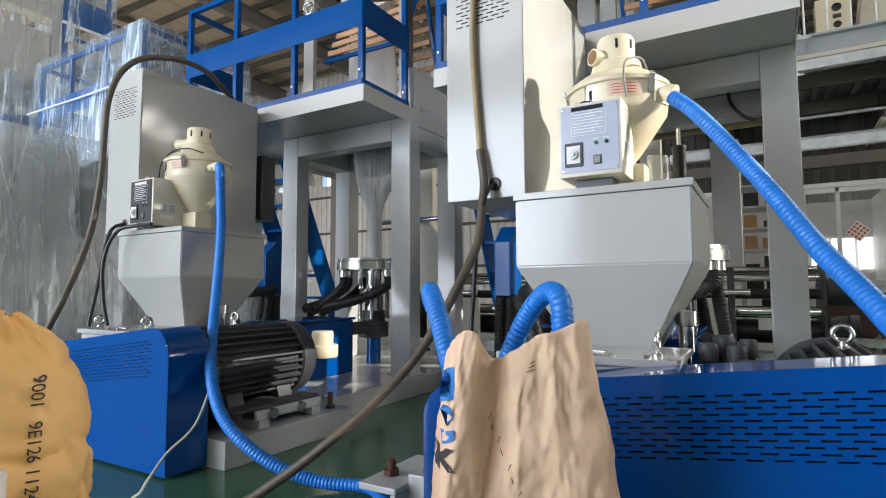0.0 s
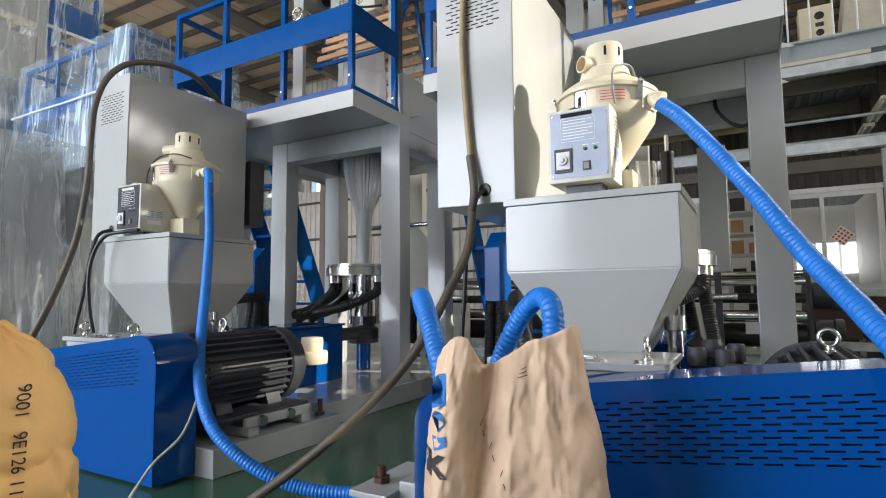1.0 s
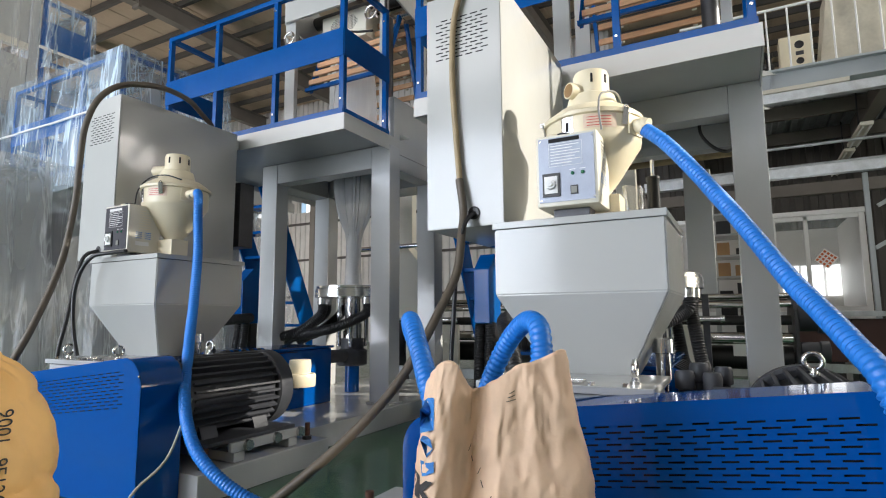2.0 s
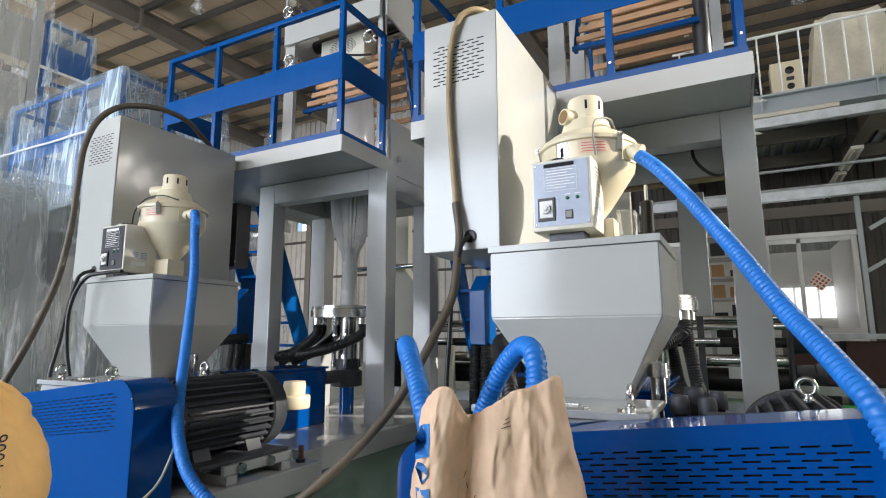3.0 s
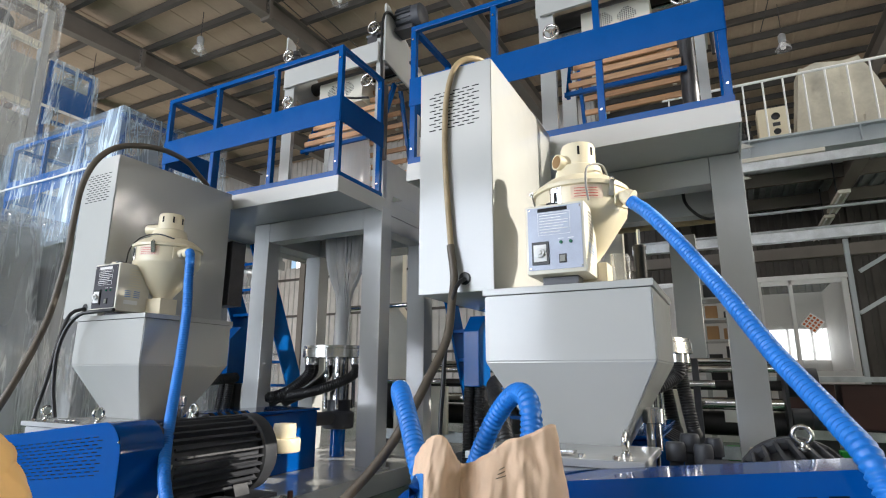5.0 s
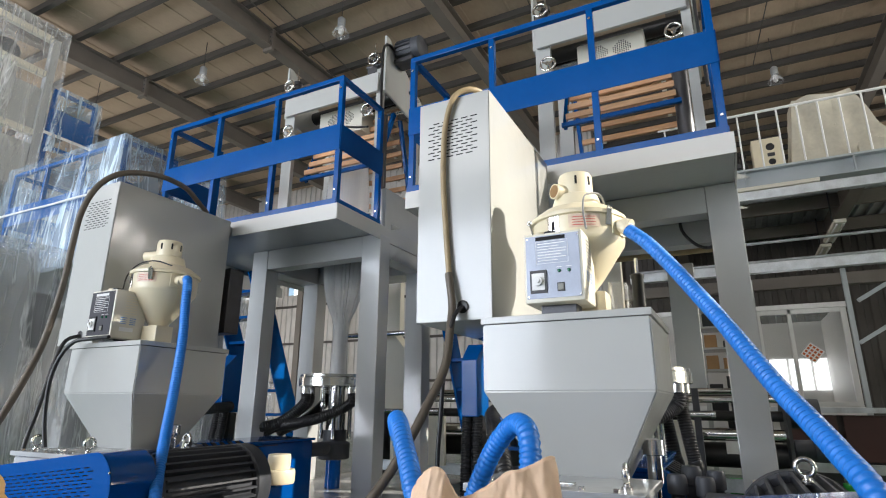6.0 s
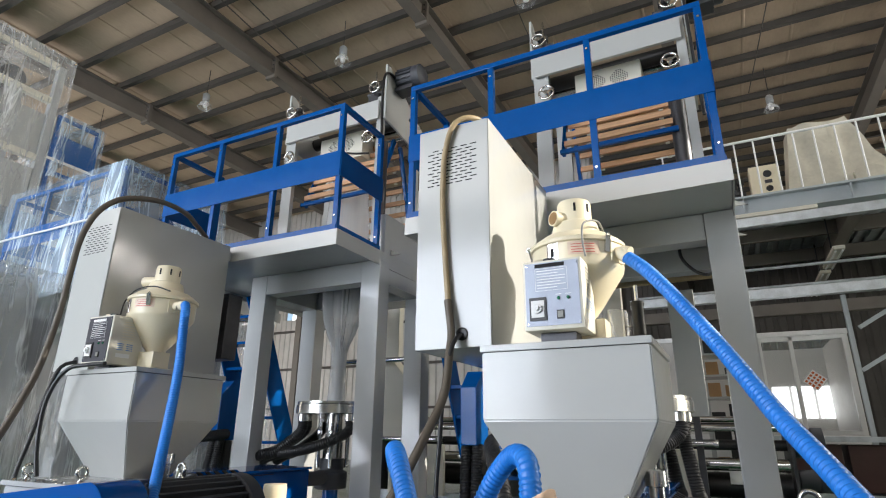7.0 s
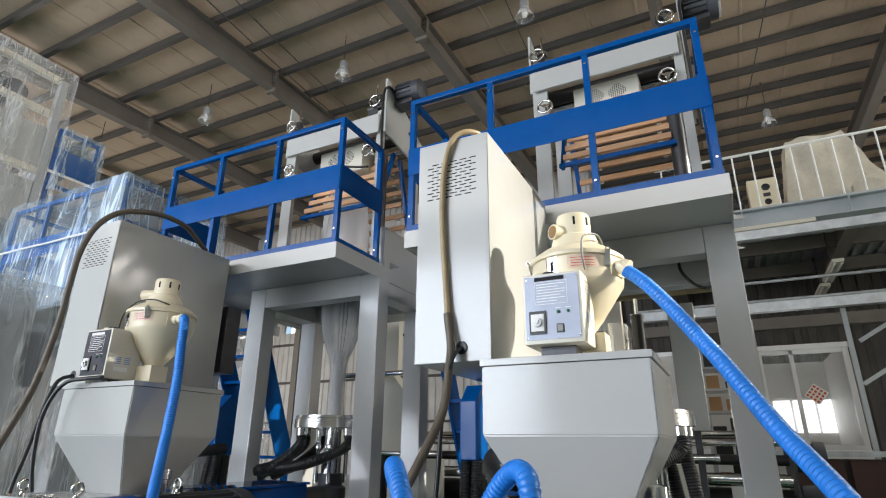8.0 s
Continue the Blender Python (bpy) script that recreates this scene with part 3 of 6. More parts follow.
# hot-air box behind the hopper
t = keep(thing("blue_air_box", (-1.9, 4.3, 0.0), "blue sheet-metal blower box with black hoses below", "blower box", "air boxes"))
part("box_body", prism(B(), ((4.16, 0.80), (4.40, 0.80), (4.40, 1.30), (4.30, 1.38), (4.16, 1.24)), -1.95, -1.81, "x", 0.008), BLUE_RAIL, t)
for x in (-1.93, -1.84):
    part("down_hose", tube(B(), [(x, 4.24, 0.81), (x, 4.22, 0.64), (x + 0.02, 4.16, 0.42), (x + 0.06, 4.05, 0.03)], 0.042, 12, 0.007, 0.08, period=3), BLACK, t, smooth=60)
part("side_hose", tube(B(), [(-1.62, 4.1, 0.86), (-1.42, 3.5, 0.82), (-1.20, 3.02, 0.72), (-1.02, 2.7, 0.45), (-1.0, 2.55, 0.16)], 0.045, 12, 0.008, 0.08, period=3), BLACK, t, smooth=60)
part("round_blower", lathe(B(), ((0.02, -0.07), (0.20, -0.065), (0.22, -0.04), (0.22, 0.05), (0.2, 0.07)), (-1.05, 2.95, 0.36), "y", 32), CHARCOAL, t, smooth=40)
part("support", box(B(), -1.93, -1.83, 4.31, 4.39, 0.0, 0.798), BLACK, t)

# barrel with blue cover
t = keep(thing("extruder_barrel", (-0.56, 3.4, 0.15), "blue sheet-metal barrel cover along the extruder", "extruder barrel", "extruder barrels"))
part("cover", box(B(), -0.80, -0.37, 2.78, 3.86, 0.152, 0.60, 0.01), BLUE, t)
part("cover_lid", box(B(), -0.82, -0.35, 2.77, 3.87, 0.602, 0.622, 0.006), BLUE, t)
# black strip painted as a shaded slot in the cover
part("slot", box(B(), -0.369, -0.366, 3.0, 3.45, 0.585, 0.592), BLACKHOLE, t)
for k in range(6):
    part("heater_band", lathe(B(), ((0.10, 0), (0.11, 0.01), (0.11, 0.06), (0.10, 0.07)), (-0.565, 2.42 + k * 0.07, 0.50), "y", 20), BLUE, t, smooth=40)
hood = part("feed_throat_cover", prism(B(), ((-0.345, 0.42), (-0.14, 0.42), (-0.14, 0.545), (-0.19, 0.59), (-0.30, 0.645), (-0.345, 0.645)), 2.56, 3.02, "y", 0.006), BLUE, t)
# solid black bars colour in the shade of the louvre openings
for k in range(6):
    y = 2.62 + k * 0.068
    part("louvre_shade", bar(B(), (-0.285, y, 0.643), (-0.205, y, 0.601), 0.030, 0.006, up=(0.5, 0, 0.86)), BLACKHOLE, hood)
part("hood_flange", box(B(), -0.138, -0.08, 2.56, 3.02, 0.50, 0.512, 0.003), BLUE, hood)
for k, (x, y, r, z) in enumerate(((-0.225, 2.37, 0.036, 0.645), (-0.130, 2.38, 0.034, 0.640), (-0.18, 2.47, 0.037, 0.668), (-0.095, 2.48, 0.033, 0.655))):
    part("valve_cap", lathe(B(), ((r * 0.7, 0.137), (r * 0.7, z - 0.07), (r, z - 0.065), (r, z - 0.015), (r * 0.85, z), (0.012, z + 0.002)), (x, y, 0), n=18), CHARCOAL, t, "dark grey valve cap", smooth=35)
part("chrome_fitting", lathe(B(), ((0.03, 0.60), (0.03, 0.70), (0.042, 0.705), (0.042, 0.76), (0.02, 0.765)), (-0.31, 2.47, 0), n=18), CHROME, t, smooth=35)
part("fitting_stem", lathe(B(), ((0.018, 0.40), (0.018, 0.60)), (-0.31, 2.47, 0), n=12), CHROME, t, smooth=35)
part("throat", lathe(B(), ((0.11, 0.38), (0.11, 0.47), (0.14, 0.475), (0.14, 0.50)), (-0.565, 2.435, 0.0), n=24), GREY_DULL, t, smooth=40)

# cream blower beside the barrel
t = keep(thing("cream_blower", (0.03, 3.0, 0.15), "small cream barrel-cooling blower beside the motor", "blower", "cooling blowers"))
part("scroll", lathe(B(), ((0.10, 0.0), (0.105, 0.01), (0.105, 0.075), (0.10, 0.085)), (0.10, 2.97, 0.40), n=28), CREAM, t, smooth=40)
part("motor_can", lathe(B(), ((0.072, 0.086), (0.074, 0.15), (0.07, 0.175), (0.02, 0.178)), (0.10, 2.97, 0.40), n=24), CREAM, t, smooth=40)
part("bracket", box(B(), -0.368, 0.10, 2.955, 2.985, 0.375, 0.399, 0.003), BLUE, t)

# feed hopper
t = keep(thing("feed_hopper", (-0.565, 2.43, 0.5), "glossy grey sheet-steel feed hopper with a pyramid base", "hopper", "feed hoppers"))
HX0, HX1, HY0, HY1 = -0.895, -0.235, 2.12, 2.749
b_ = B()
lev = [(1.208, HX0, HX1, HY0, HY1), (0.942, HX0, HX1, HY0, HY1), (0.50, -0.655, -0.475, 2.345, 2.525)]
rings = [[b_.verts.new(p) for p in ((x0, y0, z), (x1, y0, z), (x1, y1, z), (x0, y1, z))] for z, x0, x1, y0, y1 in lev]
for a, c in zip(rings, rings[1:]):
    for i in range(4):
        b_.faces.new((c[i], c[(i + 1) % 4], a[(i + 1) % 4], a[i]))
b_.faces.new(rings[0])
b_.faces.new(list(reversed(rings[-1])))
bmesh.ops.bevel(b_, geom=list(b_.edges), offset=0.005, segments=2, affect="EDGES")
part("bin", b_, GREY, t, smooth=25)
part("lid", box(B(), HX0 - 0.007, HX1 + 0.006, HY0 - 0.007, HY1 + 0.012, 1.210, 1.238, 0.003), GREY, t)

# control cabinet hanging from the platform
t = keep(thing("control_cabinet", (-1.09, 2.74, 1.25), "tall light grey control cabinet with slotted vents", "control cabinet", "control cabinets"))
CX0, CX1, CY0, CY1, CZ0, CZ1 = -1.284, -0.898, 2.24, 3.234, 1.253, 2.390
b_ = box(B(), CX0, CX1, CY0 + 0.005, CY1, CZ0, CZ1, 0.006)
part("body", b_, GREY, t, smooth=30)
b_ = B()
slotted(b_, CX0 + 0.003, CX1 - 0.003, CY0, lambda x, z: z, CZ0 + 0.003, CZ1 - 0.003, 0, CX0 + 0.045, CX1 - 0.055, 12, 0.036, 0.016, 0.0060, 2.068, 2.268)
box(b_, CX0 + 0.003, CX1 - 0.003, CY0 + 0.0005, CY0 + 0.002, CZ0 + 0.003, CZ0 + 0.004)
part("vented_door", b_, GREY, t)
# black plate behind the door slots, coloured as the cabinet's inner shade
part("vent_shade_sheet", box(B(), CX0 + 0.05, CX1 - 0.04, CY0 + 0.002, CY0 + 0.0045, 2.07, 2.33), BLACKHOLE, t)
part("rear_switchgear", box(B(), CX0 + 0.06, CX1 - 0.02, CY1 + 0.07, CY1 + 0.22, 1.45, 2.0, 0.008), DARKSTEEL, t, "dark switchgear box behind the cabinet")
part("cable_grommet", lathe(B(), ((0.03, -0.004), (0.024, -0.006), (0.024, -0.002)), (-1.04, CY0, 1.315), "y", 20), BLACK, t, smooth=40)
part("back_bracket", box(B(), CX0 + 0.1, CX1 - 0.05, CY1 + 0.001, 3.30, 2.28, 2.36), GREY_DULL, t)

# tower frame and platform
t = keep(thing("tower_frame", (-0.5, 4.6, 0), "grey steel tower frame carrying a checker-plate platform", "tower frame", "tower frames"))
for x0 in (-0.008, -1.312):
    for y0 in (3.912, 4.68):
        part("leg", box(B(), x0, x0 + 0.193, y0, y0 + 0.16, 0.15, 2.328, 0.008), GREY_DULL, t)
part("cross_beam", box(B(), -1.117, -0.010, 3.916, 4.068, 2.140, 2.328, 0.006), GREY_DULL, t)
part("cross_beam", box(B(), -1.117, -0.010, 4.684, 4.836, 2.140, 2.328, 0.006), GREY_DULL, t)
part("side_beam", box(B(), 0.010, 0.172, 4.074, 4.678, 2.140, 2.328, 0.006), GREY_DULL, t)
part("side_beam", box(B(), -1.300, -1.130, 4.074, 4.678, 2.140, 2.328, 0.006), GREY_DULL, t)
for x0 in (-0.004, -1.308):
    part("foot_plate", box(B(), x0 - 0.02, x0 + 0.205, 3.89, 4.09, 0.1505, 0.165), GREY_DULL, t)
part("platform_plate", box(B(), -1.99, 0.172, 3.304, 5.75, 2.332, 2.346), GREY_DULL, t)
part("platform_deck", box(B(), -1.99, 0.172, 3.304, 5.75, 2.394, 2.407), GREY_DULL, t)
part("front_fascia", box(B(), -2.0, 0.179, 3.295, 3.303, 2.278, 2.409), GREY, t)
part("side_fascia", box(B(), 0.173, 0.181, 3.304, 5.75, 2.278, 2.409), GREY, t)
part("side_fascia", box(B(), -2.0, -1.992, 3.304, 5.75, 2.278, 2.409), GREY, t)
b_ = box(B(), 0.02, 0.18, 3.98, 5.7, 2.41, 2.78)
part("side_skirt", b_, GREY_DULL, t)

# guard rail
t = keep(thing("guard_rail", (-0.9, 3.31, 2.41), "blue painted platform guard rail with a broad mid board", "guard rail", "guard rails"))
RZ = 3.563
def post(x, y):
    part("post", box(B(), x - 0.022, x + 0.022, y - 0.022, y + 0.022, 2.412, RZ - 0.042, 0.004), BLUE_RAIL, t)
    for z in (2.53, RZ - 0.12):
        part("bolt", lathe(B(), ((0.009, -0.026), (0.009, -0.03)), (x, y, z), "y", 8), STEEL, t)
for x in (-1.968, -1.30, -0.578, 0.134):
    post(x, 3.330)
for x in (-1.968, 0.134):
    post(x, 3.91)
for x in (-1.968, -0.9):
    post(x, 5.70)
part("top_rail", box(B(), -1.99, 0.156, 3.308, 3.352, RZ - 0.042, RZ, 0.004), BLUE_RAIL, t)
part("mid_board", box(B(), -1.99, 0.156, 3.300, 3.307, 2.877, 3.105, 0.001), BLUE_RAIL, t)
part("toe_strip", box(B(), -1.99, 0.156, 3.300, 3.307, 2.411, 2.455), BLUE_RAIL, t)
for x in (0.134, -1.968):
    s = 0.026 if x > 0 else -0.026
    part("top_rail", box(B(), x - 0.022, x + 0.022, 3.354, 3.932, RZ - 0.042, RZ, 0.004), BLUE_RAIL, t)
    part("mid_board", box(B(), x + s - 0.003, x + s + 0.003, 3.309, 3.932, 2.877, 3.105), BLUE_RAIL, t)
    part("toe_strip", box(B(), x + s - 0.003, x + s + 0.003, 3.309, 3.932, 2.411, 2.455), BLUE_RAIL, t)
part("top_rail", box(B(), -1.99, -0.88, 5.678, 5.722, RZ - 0.042, RZ, 0.004), BLUE_RAIL, t)
part("mid_board", box(B(), -1.99, -0.88, 5.725, 5.731, 2.80, 3.05), BLUE_RAIL, t)

# die head
DC = (-0.61, 4.46)
t = keep(thing("die_head", (DC[0], DC[1], 0.15), "bright steel round film die on chrome columns", "die head", "die heads"))
part("die_ring", lathe(B(), ((0.34, 1.045), (0.362, 1.05), (0.362, 1.125), (0.352, 1.132), (0.352, 1.155), (0.22, 1.16), (0.06, 1.165)), (*DC, 0), n=48), STEEL, t, smooth=35)
part("die_body", lathe(B(), ((0.09, 0.66), (0.09, 0.80), (0.075, 0.81), (0.075, 1.044)), (*DC, 0), n=28), STEEL, t, smooth=35)
part("adapter", lathe(B(), ((0.13, 0.40), (0.145, 0.41), (0.145, 0.54), (0.11, 0.56), (0.11, 0.658)), (*DC, 0), n=24), CHARCOAL, t, smooth=35)
part("pedestal", lathe(B(), ((0.07, 0.152), (0.07, 0.40)), (*DC, 0), n=16), BLUE, t, smooth=35)
for k in range(4):
    a = k * math.pi / 2 + 0.5
    part("column", lathe(B(), ((0.018, 0.58), (0.018, 0.85), (0.025, 0.86), (0.025, 0.9), (0.018, 0.91), (0.018, 1.044)), (DC[0] + 0.13 * math.cos(a), DC[1] + 0.13 * math.sin(a), 0), n=12), CHROME, t, smooth=35)
part("feed_pipe", lathe(B(), ((0.06, 3.875), (0.06, 4.35)), (DC[0], 0, 0.50), "y", 16), CHARCOAL, t, smooth=35)
# air hoses fan out under the ring
for k, a in enumerate((-168, -140, -25, 8, 150, 60)):
    c, s = math.cos(radians(a)), math.sin(radians(a))
    h = keep(thing("air_hose", (DC[0] + 0.22 * c, DC[1] + 0.22 * s, 0.9), "black ribbed air hose hanging from the die", "hose", "air hoses"))
    p0 = Vector((DC[0] + 0.29 * c, DC[1] + 0.29 * s, 1.03))
    p1 = p0 + Vector((-0.02, 0, -0.14))
    p3 = Vector((-1.13 + 0.02 * k, 4.05 + 0.07 * k, 0.68))
    p2 = (p1 + p3) / 2 + Vector((-0.03, -0.03, -0.06))
    if a == -25:
        p2 = Vector((DC[0] - 0.02, DC[1] - 0.26, 0.76))
    if a in (8, 60):
        p3 = p0 + Vector((0.03, -0.04, -0.5))
        p2 = p0 + Vector((0.0, -0.02, -0.3))
    part("hose", tube(B(), [p0, p1, p2, p3, p3 + Vector((-0.16 if a not in (8, 60) else 0.01, 0.05, -0.05))], 0.045, 14, 0.006, 0.08, period=3), BLACK, h, smooth=60)
    part("collar", lathe(B(), ((0.050, 0.985), (0.050, 1.044)), (p0.x, p0.y, 0), n=14), STEEL, h, "bright hose collar", smooth=40)

# blown film tube
t = keep(thing("film_tube", (DC[0], DC[1], 1.13), "clear blown film tube gathered above the die", "plastic film", "film tubes"))
b_ = B()
prof = [(0.085, 1.166), (0.080, 1.3), (0.074, 1.5), (0.075, 1.62), (0.090, 1.70), (0.130, 1.80), (0.165, 1.92), (0.190, 2.05), (0.215, 2.33)]
n = 64
rg = []
for r, z in prof:
    w = min(1, max(0.0, (z - 1.45) / 0.3))
    rg.append([b_.verts.new((DC[0] + r * (1 + 0.09 * w * math.sin(i * 2.9)) * math.cos(2 * math.pi * i / n), DC[1] + r * (1 + 0.09 * w * math.sin(i * 2.9)) * math.sin(2 * math.pi * i / n), z)) for i in range(n)])
for a, c in zip(rg, rg[1:]):
    for i in range(n):
        b_.faces.new((a[i], a[(i + 1) % n], c[(i + 1) % n], c[i]))
part("film", b_, TUBEFILM, t, smooth=60)
core = lathe(B(), ((0.050, 1.166), (0.050, 1.68), (0.058, 1.69), (0.058, 1.77), (0.03, 1.79)), (*DC, 0), n=28)
part("air_core", core, GREY_DULL, t, "grey air core inside the film tube", smooth=40)
part("bubble", lathe(B(), ((0.215, 2.41), (0.225, 2.6), (0.225, 3.0), (0.20, 3.35), (0.15, 3.60)), (*DC, 0), n=48, caps=False), TUBEFILM, t, "milky film bubble above the platform", smooth=60)

# upper haul-off: columns, collapsing slats, nip box
t = keep(thing("haul_off_tower", (-0.5, 4.4, 2.41), "grey haul-off tower with pale wooden collapsing slats", "haul-off tower", "haul-off towers"))
for x, w in ((-1.11, 0.065), (0.02, 0.035)):
    for y in (4.03, 4.72):
        part("column", box(B(), x - w, x + w, y, y + 0.05, 2.409, 4.10, 0.004), GREY, t)
        b_ = prism(B(), ((x - w - 0.05, 2.410), (x + 0.26, 2.410), (x + 0.15, 2.47), (x + w + 0.03, 2.62), (x + w, 2.76), (x - w, 2.76)), y + 0.052, y + 0.062)
        part("gusset", b_, GREY, t)
part("guide_rod", lathe(B(), ((0.06, 2.42), (0.06, 3.7)), (-0.08, 4.25, 0), n=16), DARKSTEEL, t, smooth=40)
part("front_panel", box(B(), -1.15, 0.030, 3.985, 4.015, 3.826, 4.032, 0.003), GREY, t)
part("nip_box", box(B(), -0.86, -0.31, 4.22, 4.50, 3.60, 3.90, 0.006), CREAM_DIM, t)
# black dots on the closed box painted as shade in punched holes
for cx in (-0.676, -0.489):
    b_ = B()
    for i in range(-4, 5):
        for j in range(-4, 5):
            if i * i + j * j <= 17:
                lathe(b_, ((0.006, -0.001), (0.006, 0.0005)), (cx + i * 0.017, 4.2195, 3.775 + j * 0.017), "y", 6)
    part("perforation_shade", b_, BLACKHOLE, t, kind="stuff")
for side in (0, 1):
    for k in range(6 if side == 0 else 9):
        z = 3.20 + k * 0.11 if side == 0 else 2.86 + k * 0.122
        y = 4.165 + k * 0.05 if side == 0 else 4.86 - k * 0.035
        part("wooden_slat", box(B(), -0.98 + 0.01 * (k % 3), -0.12 + 0.012 * (k % 2), y, y + 0.026, z, z + 0.050, 0.003), WOOD, t, "pale wooden slat")
        for x in (-0.80, -0.22):
            part("slat_clip", box(B(), x, x + 0.035, y + 0.027, y + 0.05, z - 0.01, z + 0.06, 0.002), CREAM_DIM, t)
    for x in (-1.0, -0.10):
        a_, c_ = ((x, 4.215, 3.15), (x, 4.50, 3.86)) if side == 0 else ((x, 4.93, 2.82), (x, 4.62, 3.84))
        part("slat_frame", bar(B(), a_, c_, 0.03, 0.05), BLUE_RAIL, t)
part("slat_frame", box(B(), -1.015, -0.085, 4.15, 4.18, 3.13, 3.165), BLUE_RAIL, t)
part("slat_frame", box(B(), -1.015, -0.085, 4.90, 4.93, 2.80, 2.835), BLUE_RAIL, t)
part("roller", lathe(B(), ((0.02, -1.22), (0.02, -1.18), (0.07, -1.175), (0.07, 0.06), (0.02, 0.065), (0.02, 0.12)), (0, 4.5, 4.06), "x", 20), BLACK, t, smooth=40)
part("roller", lathe(B(), ((0.02, -1.22), (0.02, -1.18), (0.08, -1.175), (0.08, 0.06), (0.02, 0.065), (0.02, 0.12)), (0, 4.68, 4.06), "x", 20), STEEL, t, smooth=40)
for x in (-1.185, 0.075):
    part("side_plate", prism(B(), ((4.03, 3.84), (4.03, 4.46), (4.09, 4.46), (4.74, 4.07), (4.97, 4.02), (4.97, 3.72), (4.60, 3.76)), x - 0.01, x + 0.01, "x"), GREY, t)
dm = part("drive_motor", lathe(B(), ((0.05, 0.09), (0.105, 0.10), (0.105, 0.29), (0.118, 0.295), (0.118, 0.37), (0.09, 0.39), (0.03, 0.392)), (0.0, 4.25, 4.376), "x", 28), CHARCOAL, t, smooth=40)
for k in range(16):
    a = 2 * math.pi * k / 16
    part("cooling_fin", bar(B(), (0.11, 4.25 + 0.11 * math.cos(a), 4.376 + 0.11 * math.sin(a)), (0.285, 4.25 + 0.11 * math.cos(a), 4.376 + 0.11 * math.sin(a)), 0.006, 0.024, up=(0, math.cos(a), math.sin(a))), CHARCOAL, dm)
part("motor_bracket", box(B(), 0.09, 0.30, 4.17, 4.33, 4.22, 4.262, 0.004), DARKSTEEL, t)
for x, y, z in ((-1.052, 3.955, 3.625), (-0.078, 3.975, 3.637), (-1.10, 3.965, 4.18), (-0.031, 3.985, 4.197)):
    hb = part("hand_wheel", ring(B(), (x, y, z), 0.060, 0.010, "y", 28, 8), CHROME, t, "bright hand wheel", smooth=50)
    b_ = lathe(B(), ((0.020, -0.014), (0.020, 0.012), (0.011, 0.014), (0.011, 0.10)), (x, y, z), "y", 12)
    for k in range(3):
        a = k * 2.094 + 0.5
        bar(b_, (x, y, z), (x + 0.058 * math.cos(a), y, z + 0.058 * math.sin(a)), 0.012, 0.008, up=(0, 1, 0))
    part("spoke", b_, CHROME, hb)
for x in (-1.08, -0.07):
    b_ = box(B(), x - 0.06, x + 0.06, 4.03, 4.13, 4.036, 4.14, 0.004)
    lathe(b_, ((0.030, 0.0), (0.030, 0.08), (0.042, 0.085), (0.042, 0.13), (0.02, 0.14)), (x, 4.07, 4.14), n=16)
    lathe(b_, ((0.022, -0.09), (0.022, 0.09)), (x, 4.07, 4.17), "x", 12)
    part("air_cylinder", b_, DARKSTEEL, t)
    part("cylinder_rod", lathe(B(), ((0.009, 0.0), (0.009, 0.16)), (x, 4.07, 4.28), n=10), CHROME, t, smooth=40)
part("tension_lever", tube(B(), [(-0.55, 4.10, 3.62), (-0.42, 4.02, 3.56), (-0.20, 3.96, 3.47), (0.0, 3.90, 3.40)], 0.011, 8, 0.05), BLACK, t, smooth=50)
part("black_lead", tube(B(), [(0.11, 4.2, 4.34), (0.10, 4.05, 4.36), (0.085, 3.98, 4.25), (0.085, 3.97, 3.9), (0.09, 3.98, 3.5), (0.10, 3.96, 3.1)], 0.013, 8, 0.04), BLACK, t, smooth=60)
part("bubble_cage_ring", ring(B(), (DC[0], DC[1] - 0.1, 2.56), 0.40, 0.020, "z", 40, 8), DARKSTEEL, t, smooth=50)
# loose black loops of cable on the platform
h = keep(thing("platform_cable", (-0.4, 3.7, 2.42), "black cable looped loosely on the platform", "cable", "platform cables"))
part("cable", tube(B(), [(-1.25, 3.4, 2.43), (-1.0, 3.55, 2.52), (-0.75, 3.6, 2.46), (-0.45, 3.55, 2.50), (-0.2, 3.6, 2.47), (-0.02, 3.8, 2.44)], 0.014, 8, 0.03), BLACK, h, smooth=60)

